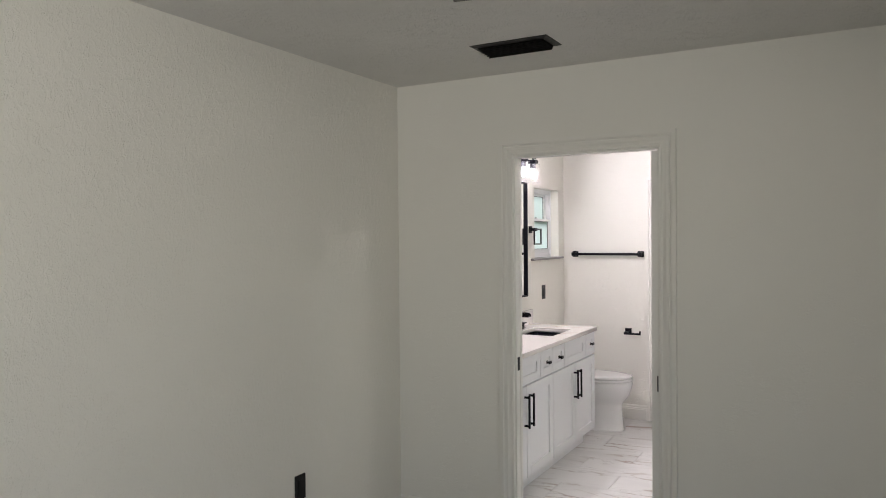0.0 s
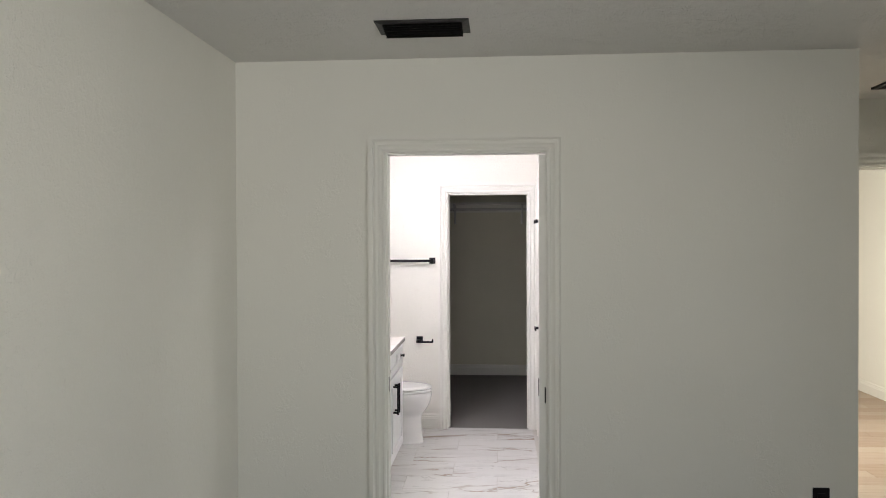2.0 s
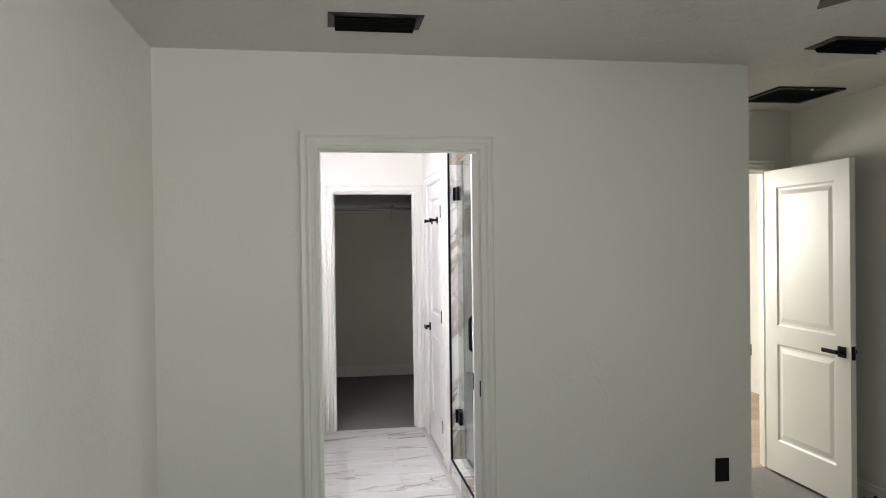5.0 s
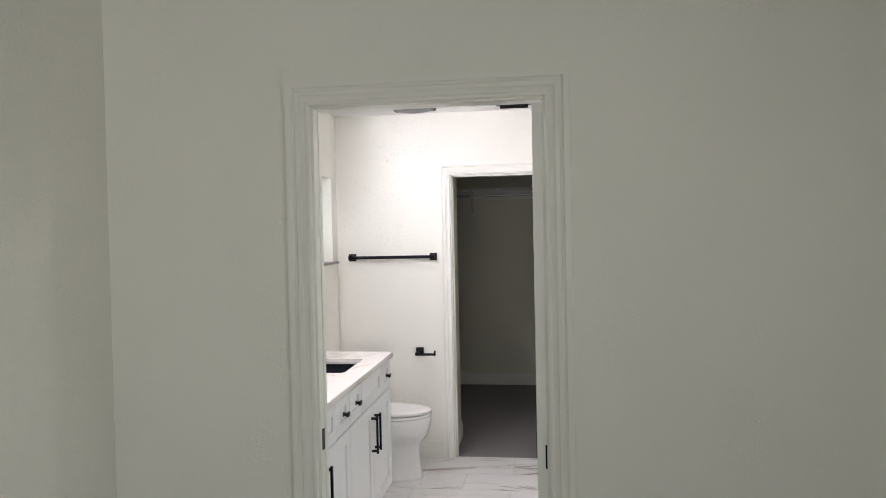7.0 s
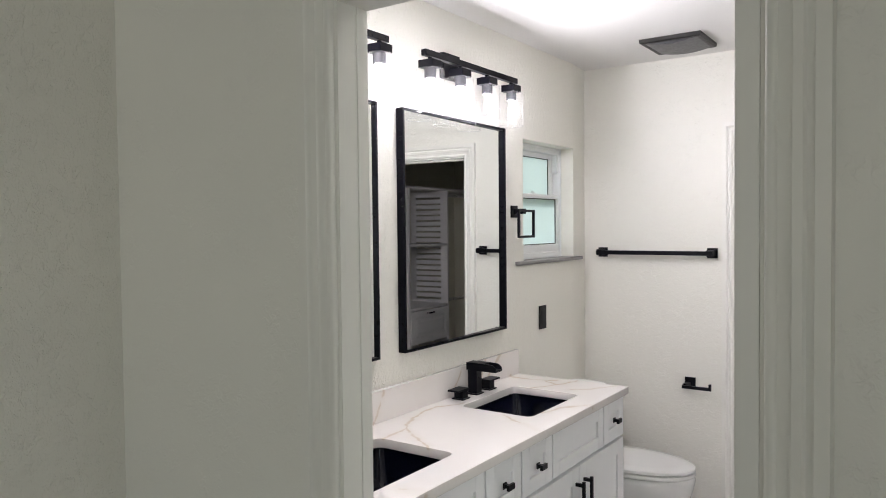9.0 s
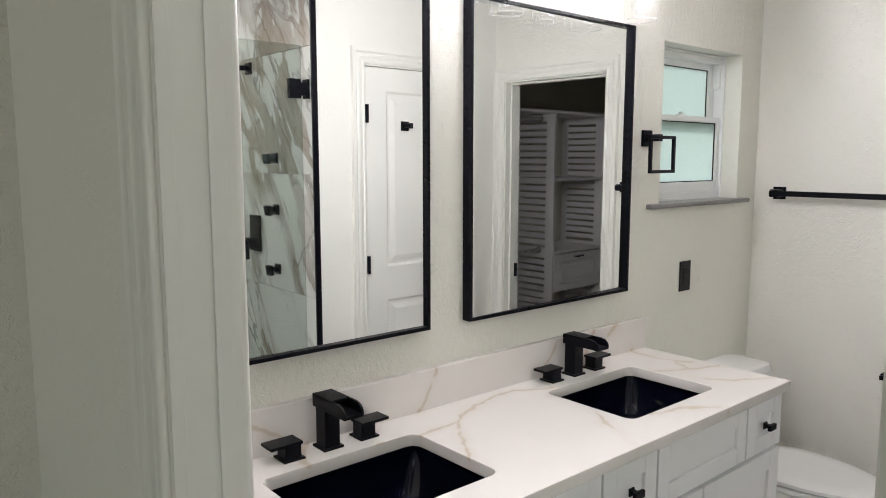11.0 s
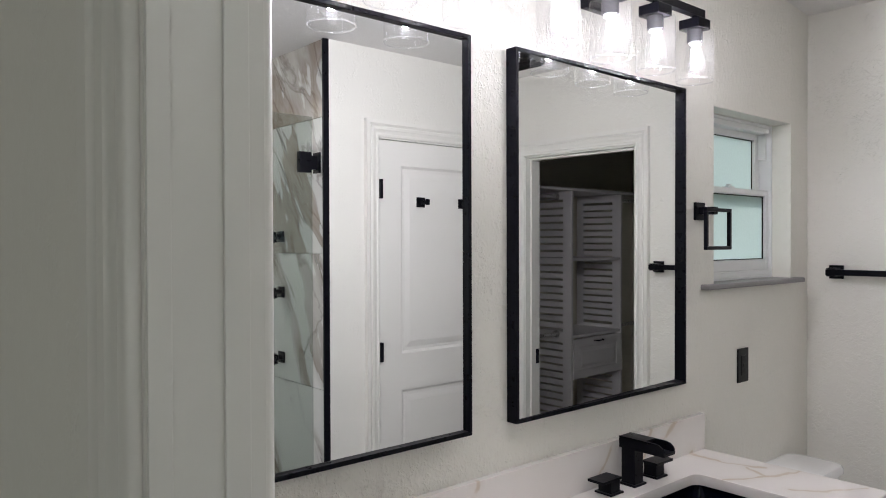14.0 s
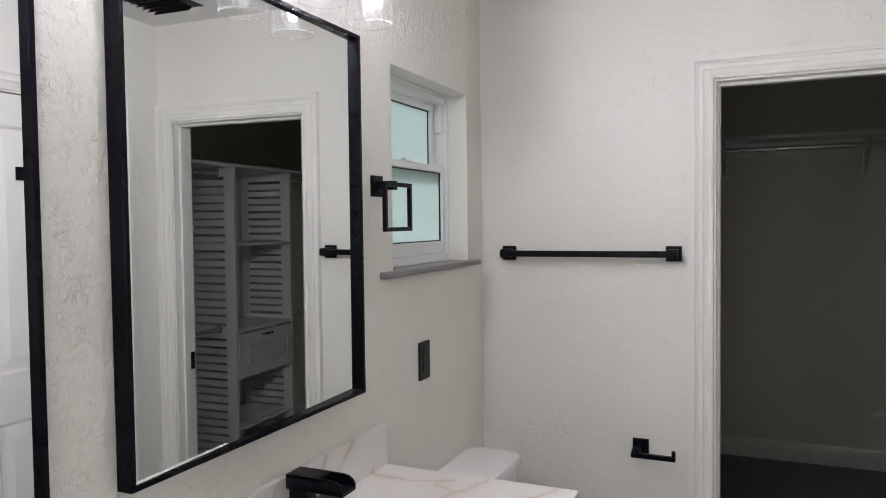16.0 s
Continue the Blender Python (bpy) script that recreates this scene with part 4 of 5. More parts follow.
bm = box(bmesh.new(), fx0 + 0.046, fx0 + 0.072, 6.30, 6.345, 1.742, 1.748, bevel=0.001)
cyl(bm, (fx0 + 0.06, 6.322, 1.747), (fx0 + 0.06, 6.322, 1.756), 0.010, seg=14)
part("sash_lock", bm, VINYL, win)
part("balance_cover", B(fx0 + 0.042, fx0 + 0.070, WY1 - 0.028, WY1 - 0.0105, 1.86, WZ1 - 0.032, bevel=0.001), VINYL, win)
bm = box(bmesh.new(), XL - 0.075, XL + 0.028, 5.965, 6.672, WZ0 - 0.016, WZ0 + 0.002, bevel=0.007, seg=3)
part("window_sill", bm, SILL_STONE, win, "grey stone sill with a rounded edge", True)


# toilet
def loft(sections, mat, name, parent, label="", cap=True):
    """Smooth shell through closed outlines [(x, y, z), ...] of equal count."""
    bm = bmesh.new()
    rings = [[bm.verts.new(p) for p in s] for s in sections]
    n = len(rings[0])
    for p, q in zip(rings, rings[1:]):
        for k in range(n):
            bm.faces.new((p[k], p[(k + 1) % n], q[(k + 1) % n], q[k]))
    if cap:
        bm.faces.new(list(reversed(rings[0])))
        bm.faces.new(rings[-1])
    bmesh.ops.recalc_face_normals(bm, faces=bm.faces[:])
    return part(name, bm, mat, parent, label, True)


def egg(x0, x1, half, z, n=40, square=2.0):
    """An egg-shaped outline, blunt at the back (x0) and long at the front (x1)."""
    out = []
    mid = x0 + (x1 - x0) * 0.42
    for k in range(n):
        a = 2 * math.pi * k / n
        c, s = math.cos(a), math.sin(a)
        e = 2.0 / square
        cx = abs(c) ** e * (1 if c >= 0 else -1)
        sy = abs(s) ** e * (1 if s >= 0 else -1)
        out.append((mid + (x1 - mid if c >= 0 else mid - x0) * cx, TY + half * sy, z))
    return out


TY = 6.385
toilet = thing("toilet", (-1.85, TY, 0), "white two-piece elongated toilet with closed lid", "toilet")
loft([egg(-2.08, -1.556, 0.116, 0.0, square=2.5), egg(-2.08, -1.556, 0.116, 0.010, square=2.5), egg(-2.08, -1.562, 0.110, 0.016, square=2.5), egg(-2.08, -1.570, 0.103, 0.08, square=2.4),
      egg(-2.08, -1.576, 0.098, 0.15, square=2.3), egg(-2.07, -1.576, 0.100, 0.20), egg(-2.07, -1.566, 0.112, 0.228), egg(-2.06, -1.540, 0.140, 0.258), egg(-2.06, -1.517, 0.162, 0.295),
      egg(-2.05, -1.502, 0.174, 0.335), egg(-2.04, -1.493, 0.181, 0.38), egg(-2.04, -1.493, 0.181, 0.398), egg(-2.04, -1.497, 0.177, 0.405)],
     PORCELAIN, "bowl", toilet)
loft([egg(-2.00, -1.494, 0.180, 0.4085), egg(-2.00, -1.490, 0.184, 0.413), egg(-2.00, -1.491, 0.183, 0.425), egg(-2.00, -1.497, 0.178, 0.427)], PORCELAIN, "seat", toilet)
loft([egg(-2.00, -1.496, 0.178, 0.431), egg(-2.00, -1.491, 0.183, 0.435), egg(-2.00, -1.493, 0.181, 0.446), egg(-1.99, -1.508, 0.168, 0.451), egg(-1.96, -1.56, 0.12, 0.453)], PORCELAIN, "lid", toilet)


def tank_ring(grow, z, r=0.05):
    return [(-2.090 + x, TY + y, z) for x, y in rounded(0.185 + grow, 0.40 + grow, r)]


loft([tank_ring(-0.03, 0.395), tank_ring(-0.01, 0.41), tank_ring(0.0, 0.60), tank_ring(0.0, 0.722)], PORCELAIN, "tank", toilet)
loft([tank_ring(0.008, 0.724), tank_ring(0.022, 0.730), tank_ring(0.022, 0.748), tank_ring(0.010, 0.758), tank_ring(-0.03, 0.761, 0.04)], PORCELAIN, "tank_lid", toilet)
bm = cyl(bmesh.new(), (-1.998, TY - 0.14, 0.67), (-1.985, TY - 0.14, 0.67), 0.014, seg=16)
box(bm, -1.986, -1.978, TY - 0.15, TY - 0.075, 0.662, 0.678, bevel=0.002)
part("flush_lever", bm, CHROME, toilet, "nickel flush lever", True)


# ceiling registers
def register(name, x0, x1, y0, y1, label, group="", slats=6, along_x=True, drop=0.022):
    r = thing(name, ((x0 + x1) / 2, (y0 + y1) / 2, H), label, "vent", group)
    w = 0.028
    bm = bmesh.new()
    rings = []
    for inset, z in ((0.0, H - 0.0005), (0.0, H - 0.003), (w * 0.8, H - 0.009), (w, H - 0.009), (w, H - 0.0005)):
        rings.append([bm.verts.new(p) for p in ((x0 + inset, y0 + inset, z), (x1 - inset, y0 + inset, z), (x1 - inset, y1 - inset, z), (x0 + inset, y1 - inset, z))])
    for p, q in zip(rings, rings[1:]):
        for k in range(4):
            bm.faces.new((p[k], p[(k + 1) % 4], q[(k + 1) % 4], q[k]))
    bmesh.ops.recalc_face_normals(bm, faces=bm.faces[:])
    part("frame", bm, BRONZE, r)
    part("backing", B(x0 + w * 0.9, x1 - w * 0.9, y0 + w * 0.9, y1 - w * 0.9, H - 0.003, H - 0.001), BLACK_PLASTIC, r)
    for k in range(slats):
        f = (k + 0.5) / slats
        bm = bmesh.new()
        if along_x:
            y = y0 + w + (y1 - y0 - 2 * w) * f
            box(bm, x0 + w, x1 - w, -0.014, 0.014, -0.0008, 0.0008)
            bm.transform(pose(0, y, H - drop * (0.45 + 0.45 * f), 28 + 22 * f, 0, 0))
        else:
            x = x0 + w + (x1 - x0 - 2 * w) * f
            box(bm, -0.014, 0.014, y0 + w, y1 - w, -0.0008, 0.0008)
            bm.transform(pose(x, 0, H - drop * 0.6, 0, 38, 0))
        part("slat", bm, BRONZE, r)
    return r


register("ceiling_vent", -1.436, -1.072, 3.412, 3.602, "dark bronze curved-blade ceiling register", "ceiling registers")
register("ceiling_vent", 0.716, 1.078, 3.480, 3.692, "dark bronze curved-blade ceiling register", "ceiling registers")
register("ceiling_vent", -1.045, -0.805, 6.395, 6.635, "dark bronze ceiling register in the bathroom", "ceiling registers")

hatch = thing("return_grille", (1.31, 4.657, H), "flat dark square return-air grille in the passage ceiling", "vent")
bm = bmesh.new()
for a in ((1.105, 1.525, 4.448, 4.475), (1.105, 1.525, 4.839, 4.866), (1.105, 1.132, 4.475, 4.839), (1.498, 1.525, 4.475, 4.839)):
    box(bm, *a, H - 0.012, H, bevel=0.001, seg=1)
part("grille_frame", bm, BRONZE, hatch)
part("backing", B(1.130, 1.500, 4.473, 4.841, H - 0.004, H - 0.001), BLACK_PLASTIC, hatch)
for k in range(24):
    y = 4.483 + k * 0.0152
    bm = box(bmesh.new(), 1.131, 1.499, -0.006, 0.006, -0.0006, 0.0006)
    bm.transform(pose(0, y, H - 0.0085, 20, 0, 0))
    part("slat", bm, BRONZE, hatch)
part("latch", B(1.30, 1.318, 4.446, 4.454, H - 0.020, H - 0.010, bevel=0.001), VINYL, hatch, "small pale latch")

fan = thing("exhaust_fan", (-1.592, 6.47, H), "dark framed bathroom exhaust fan with a grey lens", "exhaust fan")
fr = []
bm = bmesh.new()
for inset, z in ((0.0, H), (0.0, H - 0.016), (0.006, H - 0.021), (0.020, H - 0.021), (0.022, H - 0.008)):
    fr.append([bm.verts.new(p) for p in ((-1.733 + inset, 6.33 + inset, z), (-1.453 - inset, 6.33 + inset, z), (-1.453 - inset, 6.61 - inset, z), (-1.733 + inset, 6.61 - inset, z))])
for p, q in zip(fr, fr[1:]):
    for k in range(4):
        bm.faces.new((p[k], p[(k + 1) % 4], q[(k + 1) % 4], q[k]))
bmesh.ops.recalc_face_normals(bm, faces=bm.faces[:])
part("frame", bm, BRONZE, fan)
# the lens bows down between its two ends
bm = bmesh.new()
arc = []
for k in range(17):
    u = k / 16 * 2 - 1
    z = H - 0.016 - 0.018 * (1 - u * u)
    arc.append([bm.verts.new((-1.593 + 0.132 * u, y, zz)) for y, zz in ((6.345, H - 0.010), (6.345, z), (6.595, z), (6.595, H - 0.010))])
for p, q in zip(arc, arc[1:]):
    for k in range(3):
        bm.faces.new((p[k], p[k + 1], q[k + 1], q[k]))
bmesh.ops.recalc_face_normals(bm, faces=bm.faces[:])
part("lens", bm, GREY_PLASTIC, fan, "bowed grey translucent lens", True)


def hook(y):
    h = thing("robe_hook", (XR, y, 1.742), "black square robe hook on the linen door", "hook", "robe hooks")
    x = XR + 0.004
    part("wall_plate", B(x - 0.007, x, y - 0.024, y + 0.024, 1.718, 1.766, bevel=0.001), BLACK, h)
    part("post", B(x - 0.052, x - 0.006, y - 0.009, y + 0.009, 1.733, 1.751, bevel=0.001), BLACK, h)
    part("tip", B(x - 0.062, x - 0.050, y - 0.009, y + 0.009, 1.728, 1.756, bevel=0.001), BLACK, h)


hook(6.045)
hook(6.315)

# ---- shower ----
curb = structure("shower_curb", B(XR - 0.005, -0.53, YB2, YS, 0, 0.105), SHOWER_TILE, "marble-look shower curb", "curb")
tagged(part("curb_trim", B(XR - 0.009, XR + 0.004, YB2, YS, 0.102, 0.112, bevel=0.001), BLACK, None), "thin black metal trim along the shower curb", "trim", "", "structure")
tagged(part("tile_trim", B(XR - 0.006, XR + 0.006, YS - 0.006, YS + 0.022, 0.105, H - 0.001, bevel=0.001), BLACK, None), "thin black metal edge trim beside the shower tiles", "trim", "", "structure")
SHOWER_END = structure("wall_shower_tiled", B(XR + 0.006, XS, YS + 0.010, YS + 0.022, 0, H), GROUT, "marble-tiled end wall of the shower", "wall")
SHOWER_BACK = structure("wall_shower_back", B(XS + 0.001, XS + 0.012, YB2, YS + 0.01, 0, H), GROUT, "marble-tiled far wall of the shower", "wall")
SHOWER_NEAR = structure("wall_shower_near", B(XR + 0.05, XS + 0.001, YB2, YB2 + 0.008, 0, H), GROUT, "marble-tiled near wall of the shower", "wall")
structure("shower_floor", B(-0.53, XS + 0.001, YB2 + 0.008, YS + 0.01, 0, 0.03), SHOWER_TILE, "marble-look shower floor", "floor")

GX = -0.578
sdoor = thing("shower_door", (GX, 5.12, 0.12), "clear glass shower door with black hinges and pull", "shower door")
part("glass_leaf", B(GX - 0.004, GX + 0.004, 4.785, 5.474, 0.122, 2.10, bevel=0.001, seg=1), SHOWER_GLASS, sdoor, "clear greenish glass")
for z in (1.900, 0.400):
    bm = box(bmesh.new(), GX - 0.013, GX + 0.013, 5.408, 5.466, z - 0.045, z + 0.045, bevel=0.0015)
    box(bm, GX - 0.010, GX + 0.010, 5.466, 5.494, z - 0.030, z + 0.030)
    hg = part("hinge", bm, BLACK, sdoor, "black glass hinge")
    part("hinge_plate", B(GX - 0.025, GX + 0.025, 5.494, 5.5045, z - 0.045, z + 0.045, bevel=0.001), BLACK, hg)
for s in (-1, 1):
    x = GX + s * 0.045
    pts = [(GX + s * 0.004, 4.86, 1.135)] + [(GX + s * (0.020 + 0.025 * math.sin(radians(a))), 4.86, 1.115 + 0.020 * math.cos(radians(a))) for a in range(0, 91, 30)]
    pts += [(p[0], p[1], 2.07 - p[2]) for p in reversed(pts)]
    part("pull_handle", tube(bmesh.new(), pts, 0.010, 14), BLACK, sdoor, "black D-shaped pull", True)
panel_glass = thing("glass_screen", (GX, 4.45, 0.11), "fixed clear glass shower panel beside the door", "glass panel")
part("glass", B(GX - 0.004, GX + 0.004, 4.129, 4.780, 0.105, 2.10, bevel=0.001, seg=1), SHOWER_GLASS, panel_glass, "clear greenish glass")
part("channel", B(GX - 0.009, GX - 0.005, 4.129, 4.780, 0.105, 0.122), BLACK, panel_glass, "black channel")

down = thing("recessed_light", (0.36, 4.73, H), "round white recessed shower downlight, lit", "downlight")
part("trim_ring", lathe(bmesh.new(), [(0.058, 0.0), (0.080, -0.001), (0.080, -0.004), (0.062, -0.006), (0.058, -0.004)], (0.36, 4.73, H)), TRIM, down, "", True)
part("led_disc", lathe(bmesh.new(), [(0.0005, -0.003), (0.059, -0.003)], (0.36, 4.73, H)), LED, down, "glowing diffuser")

YT = YS
arm = thing("shower_spout", (0.02, YT, 2.05), "matte black square shower arm on the tiled wall", "shower spout")
part("flange", B(-0.010, 0.050, YT - 0.012, YT - 0.0005, 2.02, 2.08, bevel=0.001), BLACK, arm)
part("arm_bar", B(0.008, 0.032, YT - 0.40, YT - 0.011, 2.038, 2.062, bevel=0.001), BLACK, arm)


def body_jet(x, z):
    j = thing("body_jet", (x, YT, z), "black square body spray jet on the tiled wall", "body jet", "shower body jets")
    part("wall_plate", B(x - 0.026, x + 0.026, YT - 0.010, YT - 0.0005, z - 0.026, z + 0.026, bevel=0.001), BLACK, j)
    bm = bmesh.new()
    cyl(bm, (x, YT - 0.009, z), (x, YT - 0.044, z), 0.013, seg=14)
    part("neck", bm, BLACK, j, "", True)
    bm = box(bmesh.new(), -0.025, 0.025, -0.022, 0.0, -0.025, 0.025, bevel=0.002)
    for a in range(4):
        for b in range(4):
            box(bm, -0.018 + a * 0.012 - 0.002, -0.018 + a * 0.012 + 0.002, -0.024, -0.021, -0.018 + b * 0.012 - 0.002, -0.018 + b * 0.012 + 0.002)
    bm.transform(pose(x, YT - 0.040, z - 0.002, 8, 0, 0))
    part("spray_head", bm, BLACK, j)


for z in (1.578, 1.315, 1.005):
    for x in (-0.245, 0.262):
        body_jet(x, z)

valve = thing("shower_valve", (-0.01, YT, 1.175), "tall black shower valve plate with a square lever", "shower valve")
part("valve_plate", B(-0.062, 0.050, YT - 0.014, YT - 0.0005, 1.078, 1.272, bevel=0.002), BLACK, valve)
part("valve_body", B(-0.025, 0.030, YT - 0.050, YT - 0.013, 1.095, 1.150, bevel=0.002), BLACK, valve)
part("valve_lever", B(-0.012, 0.022, YT - 0.090, YT - 0.049, 1.035, 1.145, bevel=0.002), BLACK, valve)

hand = thing("handheld_sprayer", (0.262, YT, 1.80), "black handheld shower in a wall bracket with looping hose", "hand shower")
part("bracket", B(0.236, 0.288, YT - 0.012, YT - 0.0005, 1.775, 1.827, bevel=0.001), BLACK, hand)
part("bracket_arm", B(0.249, 0.275, YT - 0.075, YT - 0.011, 1.787, 1.815, bevel=0.001), BLACK, hand)
bm = box(bmesh.new(), -0.013, 0.013, -0.012, 0.012, -0.05, 0.10, bevel=0.003)
box(bm, -0.020, 0.020, -0.014, 0.014, 0.06, 0.23, bevel=0.004)
bm.transform(pose(0.262, YT - 0.085, 1.805, 14, 0, 0))
part("handset", bm, BLACK, hand)
hose = [(0.262, YT - 0.075, 1.755), (0.268, YT - 0.07, 1.66), (0.285, YT - 0.06, 1.50), (0.262, YT - 0.05, 1.34), (0.235, YT - 0.05, 1.20), (0.240, YT - 0.05, 1.11), (0.285, YT - 0.05, 1.06),
        (0.350, YT - 0.05, 1.08), (0.395, YT - 0.05, 1.18), (0.400, YT - 0.05, 1.32), (0.360, YT - 0.05, 1.48), (0.305, YT - 0.045, 1.62), (0.270, YT - 0.035, 1.74), (0.262, YT - 0.03, 1.79)]
fine = []
for i in range(len(hose) - 1):
    p0, p1, p2, p3 = (Vector(hose[max(0, min(len(hose) - 1, i + k))]) for k in (-1, 0, 1, 2))
    for t in (0.0, 0.25, 0.5, 0.75):
        fine.append(0.5 * ((2 * p1) + (p2 - p0) * t + (2 * p0 - 5 * p1 + 4 * p2 - p3) * t * t + (3 * p1 - p0 - 3 * p2 + p3) * t ** 3))
part("hose", tube(bmesh.new(), fine, 0.008, 10), BLACK, hand, "ribbed black hose", True)

# ---- closet ----
organizer = thing("closet_organizer", (0.0, 8.21, 0), "grey-white louvred closet tower with drawer and shelves", "closet organizer")
TX0, TX1, P1, P2 = -0.20, 0.205, 7.896, 8.503


def louvred(y0, y1):
    side = part("side_panel", B(TX0, TX0 + 0.075, y0, y1, 0, 1.895, bevel=0.001), MELAMINE, organizer)
    bm = box(bmesh.new(), TX1 - 0.06, TX1, y0, y1, 0, 1.895, bevel=0.001)
    for a in ((0.0, 0.10), (0.86, 0.905), (1.84, 1.895)):
        box(bm, TX0 + 0.075, TX1 - 0.06, y0, y1, *a)
    part("stile", bm, MELAMINE, side)
    z = 0.118
    while z < 1.83:
        if not 0.83 < z < 0.90:
            part("slat", B(TX0 + 0.073, TX1 - 0.058, y0 + 0.003, y1 - 0.003, z, z + 0.036, bevel=0.001, seg=1), MELAMINE, side)
        z += 0.0505


louvred(P1, P1 + 0.021)
louvred(P2, P2 + 0.021)
for z in (1.405, 0.862):
    part("shelf", B(TX0 + 0.004, TX1, P1 + 0.021, P2, z, z + 0.019, bevel=0.001), MELAMINE, organizer)
bm = bmesh.new()
for k in range(9):
    box(bm, TX0 + 0.01 + k * 0.042, TX0 + 0.038 + k * 0.042, P1 + 0.021, P2, 0.240, 0.252)
part("slatted_shelf", bm, MELAMINE, organizer)
front = part("drawer", B(TX0 - 0.004, TX0 + 0.014, P1 + 0.024, P2 - 0.003, 0.572, 0.852, bevel=0.002), MELAMINE, organizer)
bm = bmesh.new()
rr = []
for inset, x in ((0.055, TX0 - 0.0042), (0.063, TX0 + 0.001), (0.075, TX0 + 0.001), (0.095, TX0 - 0.0055), (0.096, TX0 - 0.0055)):
    rr.append([bm.verts.new(p) for p in ((x, P1 + 0.024 + inset, 0.572 + inset), (x, P2 - 0.003 - inset, 0.572 + inset), (x, P2 - 0.003 - inset, 0.852 - inset), (x, P1 + 0.024 + inset, 0.852 - inset))])
for p, q in zip(rr, rr[1:]):
    for k in range(4):
        bm.faces.new((p[k], p[(k + 1) % 4], q[(k + 1) % 4], q[k]))
bm.faces.new(rr[-1])
bm.transform(Matrix.Translation((-0.004, 0, 0)))
part("raised_panel", bm, MELAMINE, front)
part("drawer_pull", tube(bmesh.new(), [(TX0 - 0.004, 8.16, 0.825), (TX0 - 0.022, 8.17, 0.825), (TX0 - 0.026, 8.21, 0.825), (TX0 - 0.022, 8.25, 0.825), (TX0 - 0.004, 8.26, 0.825)], 0.006), BLACK, front, "dark arched pull", True)
part("top_shelf", B(TX0 - 0.01, TX1 + 0.014, YK2 + 0.03, YC - 0.02, 1.897, 1.916, bevel=0.001), MELAMINE, organizer)
for z in (1.862, 0.885):
    rod = part("hanging_rod", cyl(bmesh.new(), (-0.07, YK2 + 0.002, z), (-0.07, P1 + 0.001, z), 0.014, seg=18), CHROME, organizer, "nickel hanging rod", True)
    part("rod_flange", cyl(bmesh.new(), (-0.07, P1 - 0.010, z), (-0.07, P1 + 0.0005, z), 0.026, seg=20), CHROME, rod, "", True)
    part("rod_far", cyl(bmesh.new(), (-0.07, P2 + 0.020, z), (-0.07, YC - 0.001, z), 0.014, seg=18), CHROME, organizer, "nickel hanging rod", True)

shelf = thing("closet_shelf", (-0.9, YC, 2.0), "white closet wall shelf with hanging rod and brackets", "shelf")
part("board", B(-1.66, TX0 - 0.012, YC - 0.30, YC - 0.001, 2.022, 2.041, bevel=0.001), TRIM, shelf)
part("cleat", B(-1.66, TX0 - 0.012, YC - 0.020, YC - 0.001, 1.935, 2.022, bevel=0.001), TRIM, shelf)
part("rod", cyl(bmesh.new(), (-1.655, YC - 0.27, 1.962), (TX0 - 0.012, YC - 0.27, 1.962), 0.0145, seg=18), CHROME, shelf, "nickel hanging rod", True)
for x in (-1.475, -0.685):
    bm = box(bmesh.new(), x - 0.012, x + 0.012, YC - 0.024, YC - 0.001, 1.80, 2.022)
    box(bm, x - 0.012, x + 0.012, YC - 0.27, YC - 0.02, 2.010, 2.022)
    part("bracket", bm, CHROME, shelf, "nickel bracket")
    br = [(x, YC - 0.022, 1.82), (x, YC - 0.10, 1.88), (x, YC - 0.20, 1.955), (x, YC - 0.255, 2.005)]
    part("strut", tube(bmesh.new(), br, 0.007), CHROME, shelf, "nickel strut", True)
    part("rod_hook", tube(bmesh.new(), [(x, YC - 0.25, 2.0), (x, YC - 0.292, 1.975), (x, YC - 0.285, 1.945), (x, YC - 0.262, 1.942)], 0.006), CHROME, shelf, "nickel rod hook", True)

# ---- bedroom ----
FXC, FYC = -0.30, 1.82
cfan = thing("ceiling_fan", (FXC, FYC, H), "dark five-blade ceiling fan with a lit opal bowl", "ceiling fan")
part("canopy", lathe(bmesh.new(), [(0.0005, 0), (0.065, 0), (0.065, -0.03), (0.03, -0.06), (0.0005, -0.06)], (FXC, FYC, H)), FAN_BLADE, cfan, "", True)
part("downrod", cyl(bmesh.new(), (FXC, FYC, H - 0.12), (FXC, FYC, H - 0.05), 0.013), FAN_BLADE, cfan, "", True)
part("motor", lathe(bmesh.new(), [(0.0005, 2.335), (0.06, 2.33), (0.10, 2.30), (0.105, 2.22), (0.09, 2.185), (0.0005, 2.185)], (FXC, FYC, 0)), FAN_BLADE, cfan, "dark motor housing", True)
part("light_bowl", lathe(bmesh.new(), [(0.098, 2.184), (0.107, 2.17), (0.110, 2.15), (0.109, 2.13), (0.104, 2.112), (0.094, 2.098), (0.08, 2.089), (0.06, 2.083), (0.03, 2.080), (0.0005, 2.0795)], (FXC, FYC, 0)), OPAL, cfan, "glowing opal glass bowl", True)
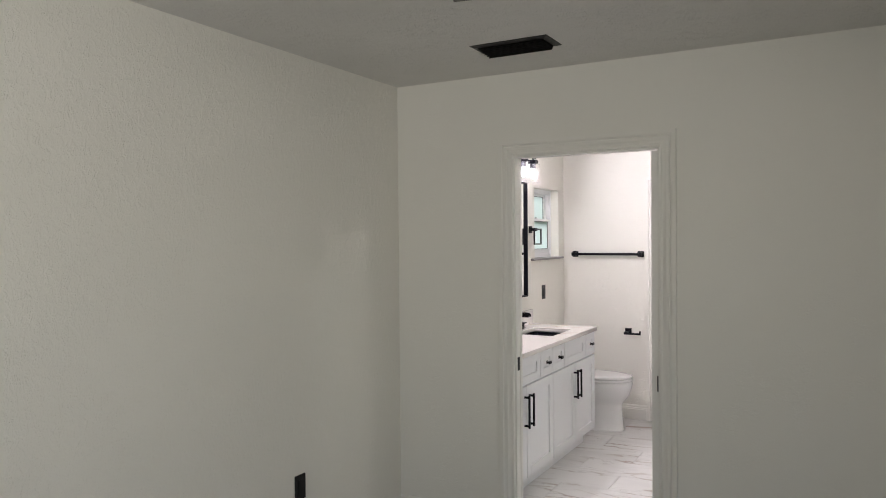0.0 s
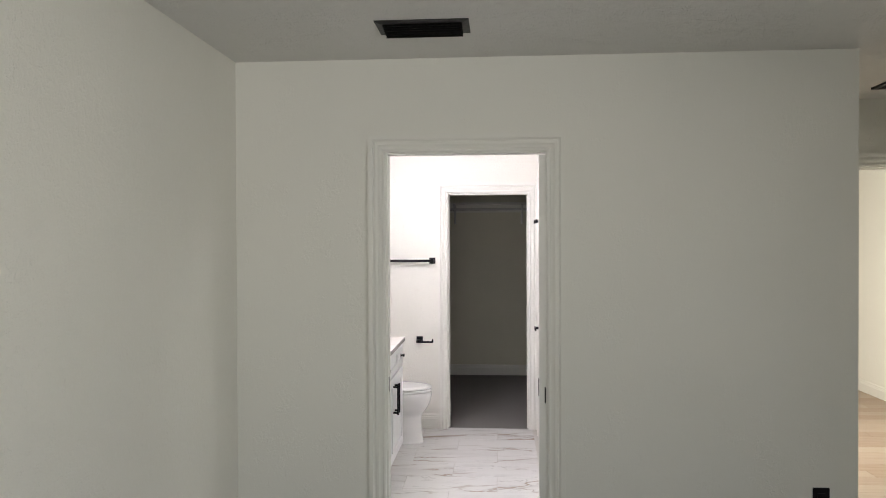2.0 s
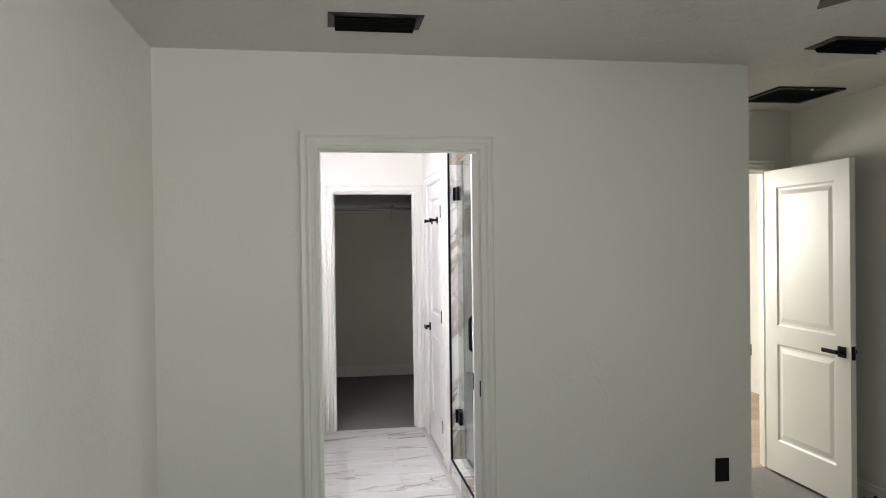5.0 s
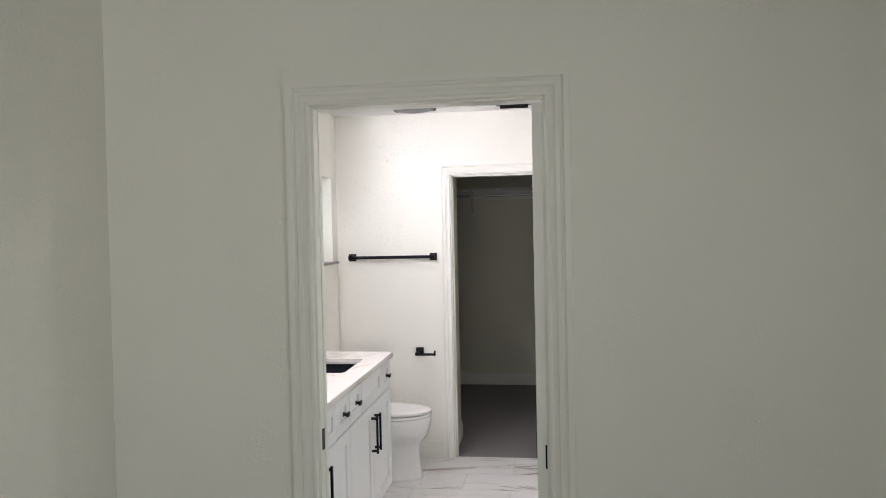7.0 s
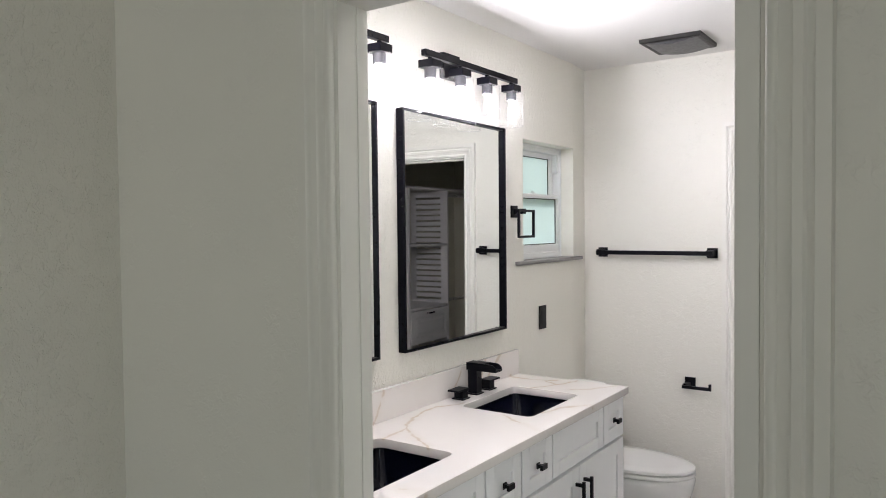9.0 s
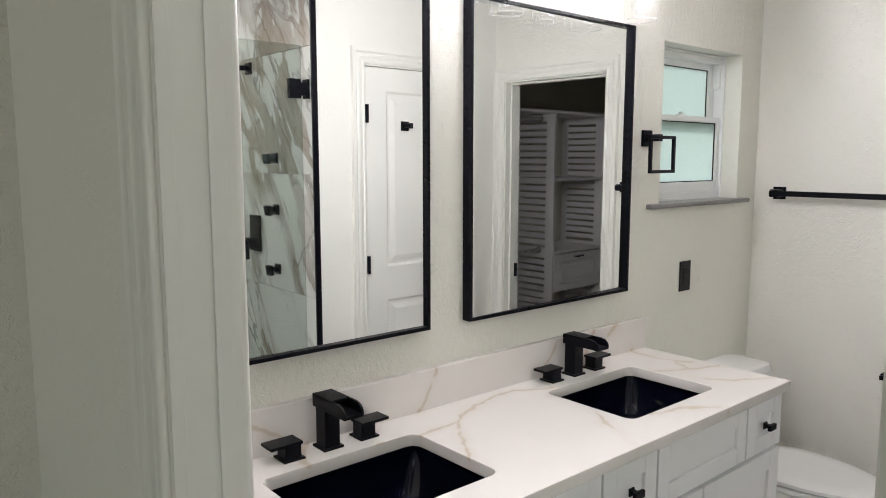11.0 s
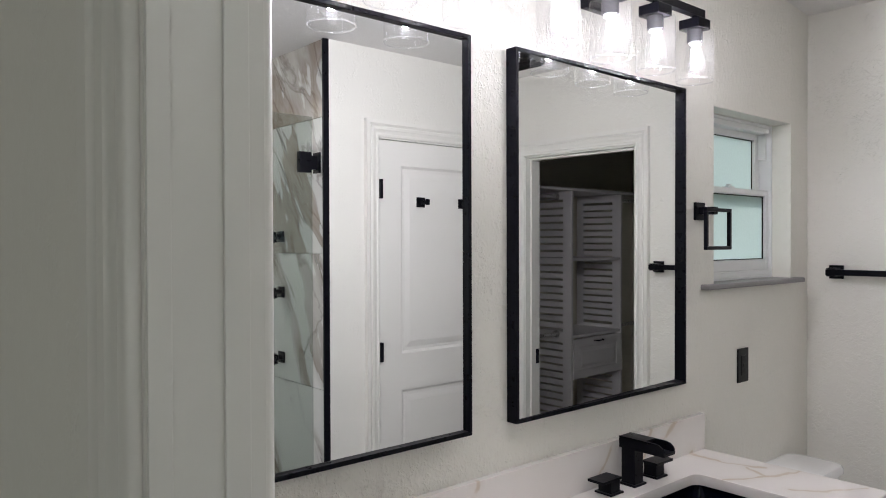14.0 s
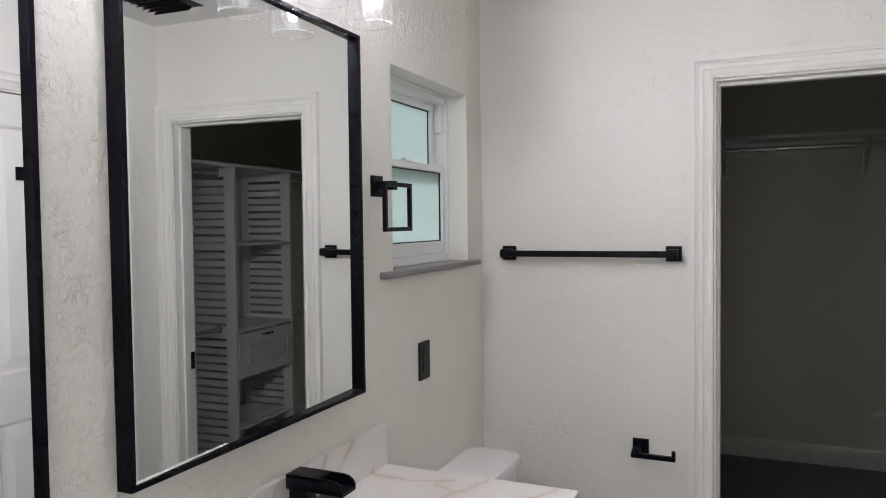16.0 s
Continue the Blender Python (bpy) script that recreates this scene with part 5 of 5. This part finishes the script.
for k in range(5):
    bm = bmesh.new()
    prof = [(0.17, -0.052), (0.17, 0.052), (0.56, 0.066), (0.630, 0.050), (0.615, -0.066)]
    rings = [[bm.verts.new((x, y, z)) for x, y in prof] for z in (-0.003, 0.003)]
    for i in range(5):
        bm.faces.new((rings[0][i], rings[0][(i + 1) % 5], rings[1][(i + 1) % 5], rings[1][i]))
    bm.faces.new(list(reversed(rings[0])))
    bm.faces.new(rings[1])
    bmesh.ops.bevel(bm, geom=bm.edges[:], offset=0.0015, segments=1, affect='EDGES')
    bm.transform(pose(FXC, FYC, 2.198, 0, 0, 72 + 72 * k) @ pose(0, 0, 0, -11, 0, 0))
    blade = part("blade", bm, FAN_BLADE, cfan)
    bm = box(bmesh.new(), 0.08, 0.22, -0.018, 0.018, -0.004, 0.004, bevel=0.001)
    bm.transform(pose(FXC, FYC, 2.206, 0, 0, 72 + 72 * k))
    part("blade_iron", bm, FAN_BLADE, blade)

stop = thing("door_stop", (XB - 0.013, 4.43, 0.055), "black rod door stop on the baseboard", "door stop")
part("stop_base", cyl(bmesh.new(), (XB - 0.018, 4.43, 0.055), (XB - 0.012, 4.43, 0.055), 0.014, seg=16), BLACK, stop, "", True)
part("rod", cyl(bmesh.new(), (XB - 0.085, 4.43, 0.055), (XB - 0.017, 4.43, 0.055), 0.006, seg=12), BLACK, stop, "", True)
part("bumper", cyl(bmesh.new(), (XB - 0.100, 4.43, 0.055), (XB - 0.084, 4.43, 0.055), 0.011, seg=16), BLACK_PLASTIC, stop, "black rubber bumper", True)

# ---- tiled surfaces, piece by piece ----
def tiles_floor(parent, x0, x1, y0, y1, tw, th, mat, name, shift=0.5, gap=0.003):
    """Pieces lie along x in courses with a running bond."""
    shared, r, y = {}, 0, y0
    while y < y1 - 0.01:
        x = x0 - tw * ((r * shift) % 1.0)
        while x < x1 - 0.01:
            a, b, c, d = max(x, x0), min(x + tw, x1), y, min(y + th, y1)
            if b - a > 0.03:
                key = (round(b - a, 3), round(d - c, 3))
                if key not in shared:
                    w, h = key[0] - gap, key[1] - gap
                    shared[key] = mesh_of(name, B(-w / 2, w / 2, -h / 2, h / 2, -0.006, 0.0, bevel=0.0008, seg=1), mat)
                ob = new(name, shared[key])
                ob.location = ((a + b) / 2, (c + d) / 2, 0.0)
                ob.parent = parent
            x += tw
        y += th
        r += 1


tiles_floor(FLOOR, XL + 0.001, XR - 0.045, YB2 - 0.05, YK + 0.03, 0.61, 0.305, FLOOR_TILE, "tile", 0.5)
tiles_floor(HALL_FLOOR, 0.5, 2.86, YH + 0.06, 9.0, 1.2, 0.15, WOOD, "plank", 0.37, 0.002)


def wall_tiles(parent, along_x, a0, a1, plane, out, courses, widths):
    """Large wall tiles, proud of their bed towards out."""
    for z0, z1 in courses:
        a = a0
        for w in widths:
            b = min(a + w, a1)
            if b - a < 0.02:
                continue
            p0, p1 = sorted((plane, plane + out * 0.008))
            if along_x:
                bm = B(a + 0.001, b - 0.001, p0, p1, z0 + 0.001, z1 - 0.001, bevel=0.0006, seg=1)
            else:
                bm = B(p0, p1, a + 0.001, b - 0.001, z0 + 0.001, z1 - 0.001, bevel=0.0006, seg=1)
            part("tile", bm, SHOWER_TILE, parent)
            a = b


COURSES = ((0.03, 0.30), (0.30, 0.90), (0.90, 1.50), (1.50, 2.10), (2.10, H))
wall_tiles(SHOWER_END, True, XR + 0.006, XS, YS + 0.0095, -1, COURSES, (1.2,))
wall_tiles(SHOWER_BACK, False, YB2 + 0.010, YS, XS + 0.0005, -1, COURSES, (1.2, 1.2))
wall_tiles(SHOWER_NEAR, True, XR + 0.055, XS, YB2 + 0.0085, 1, COURSES, (1.2,))
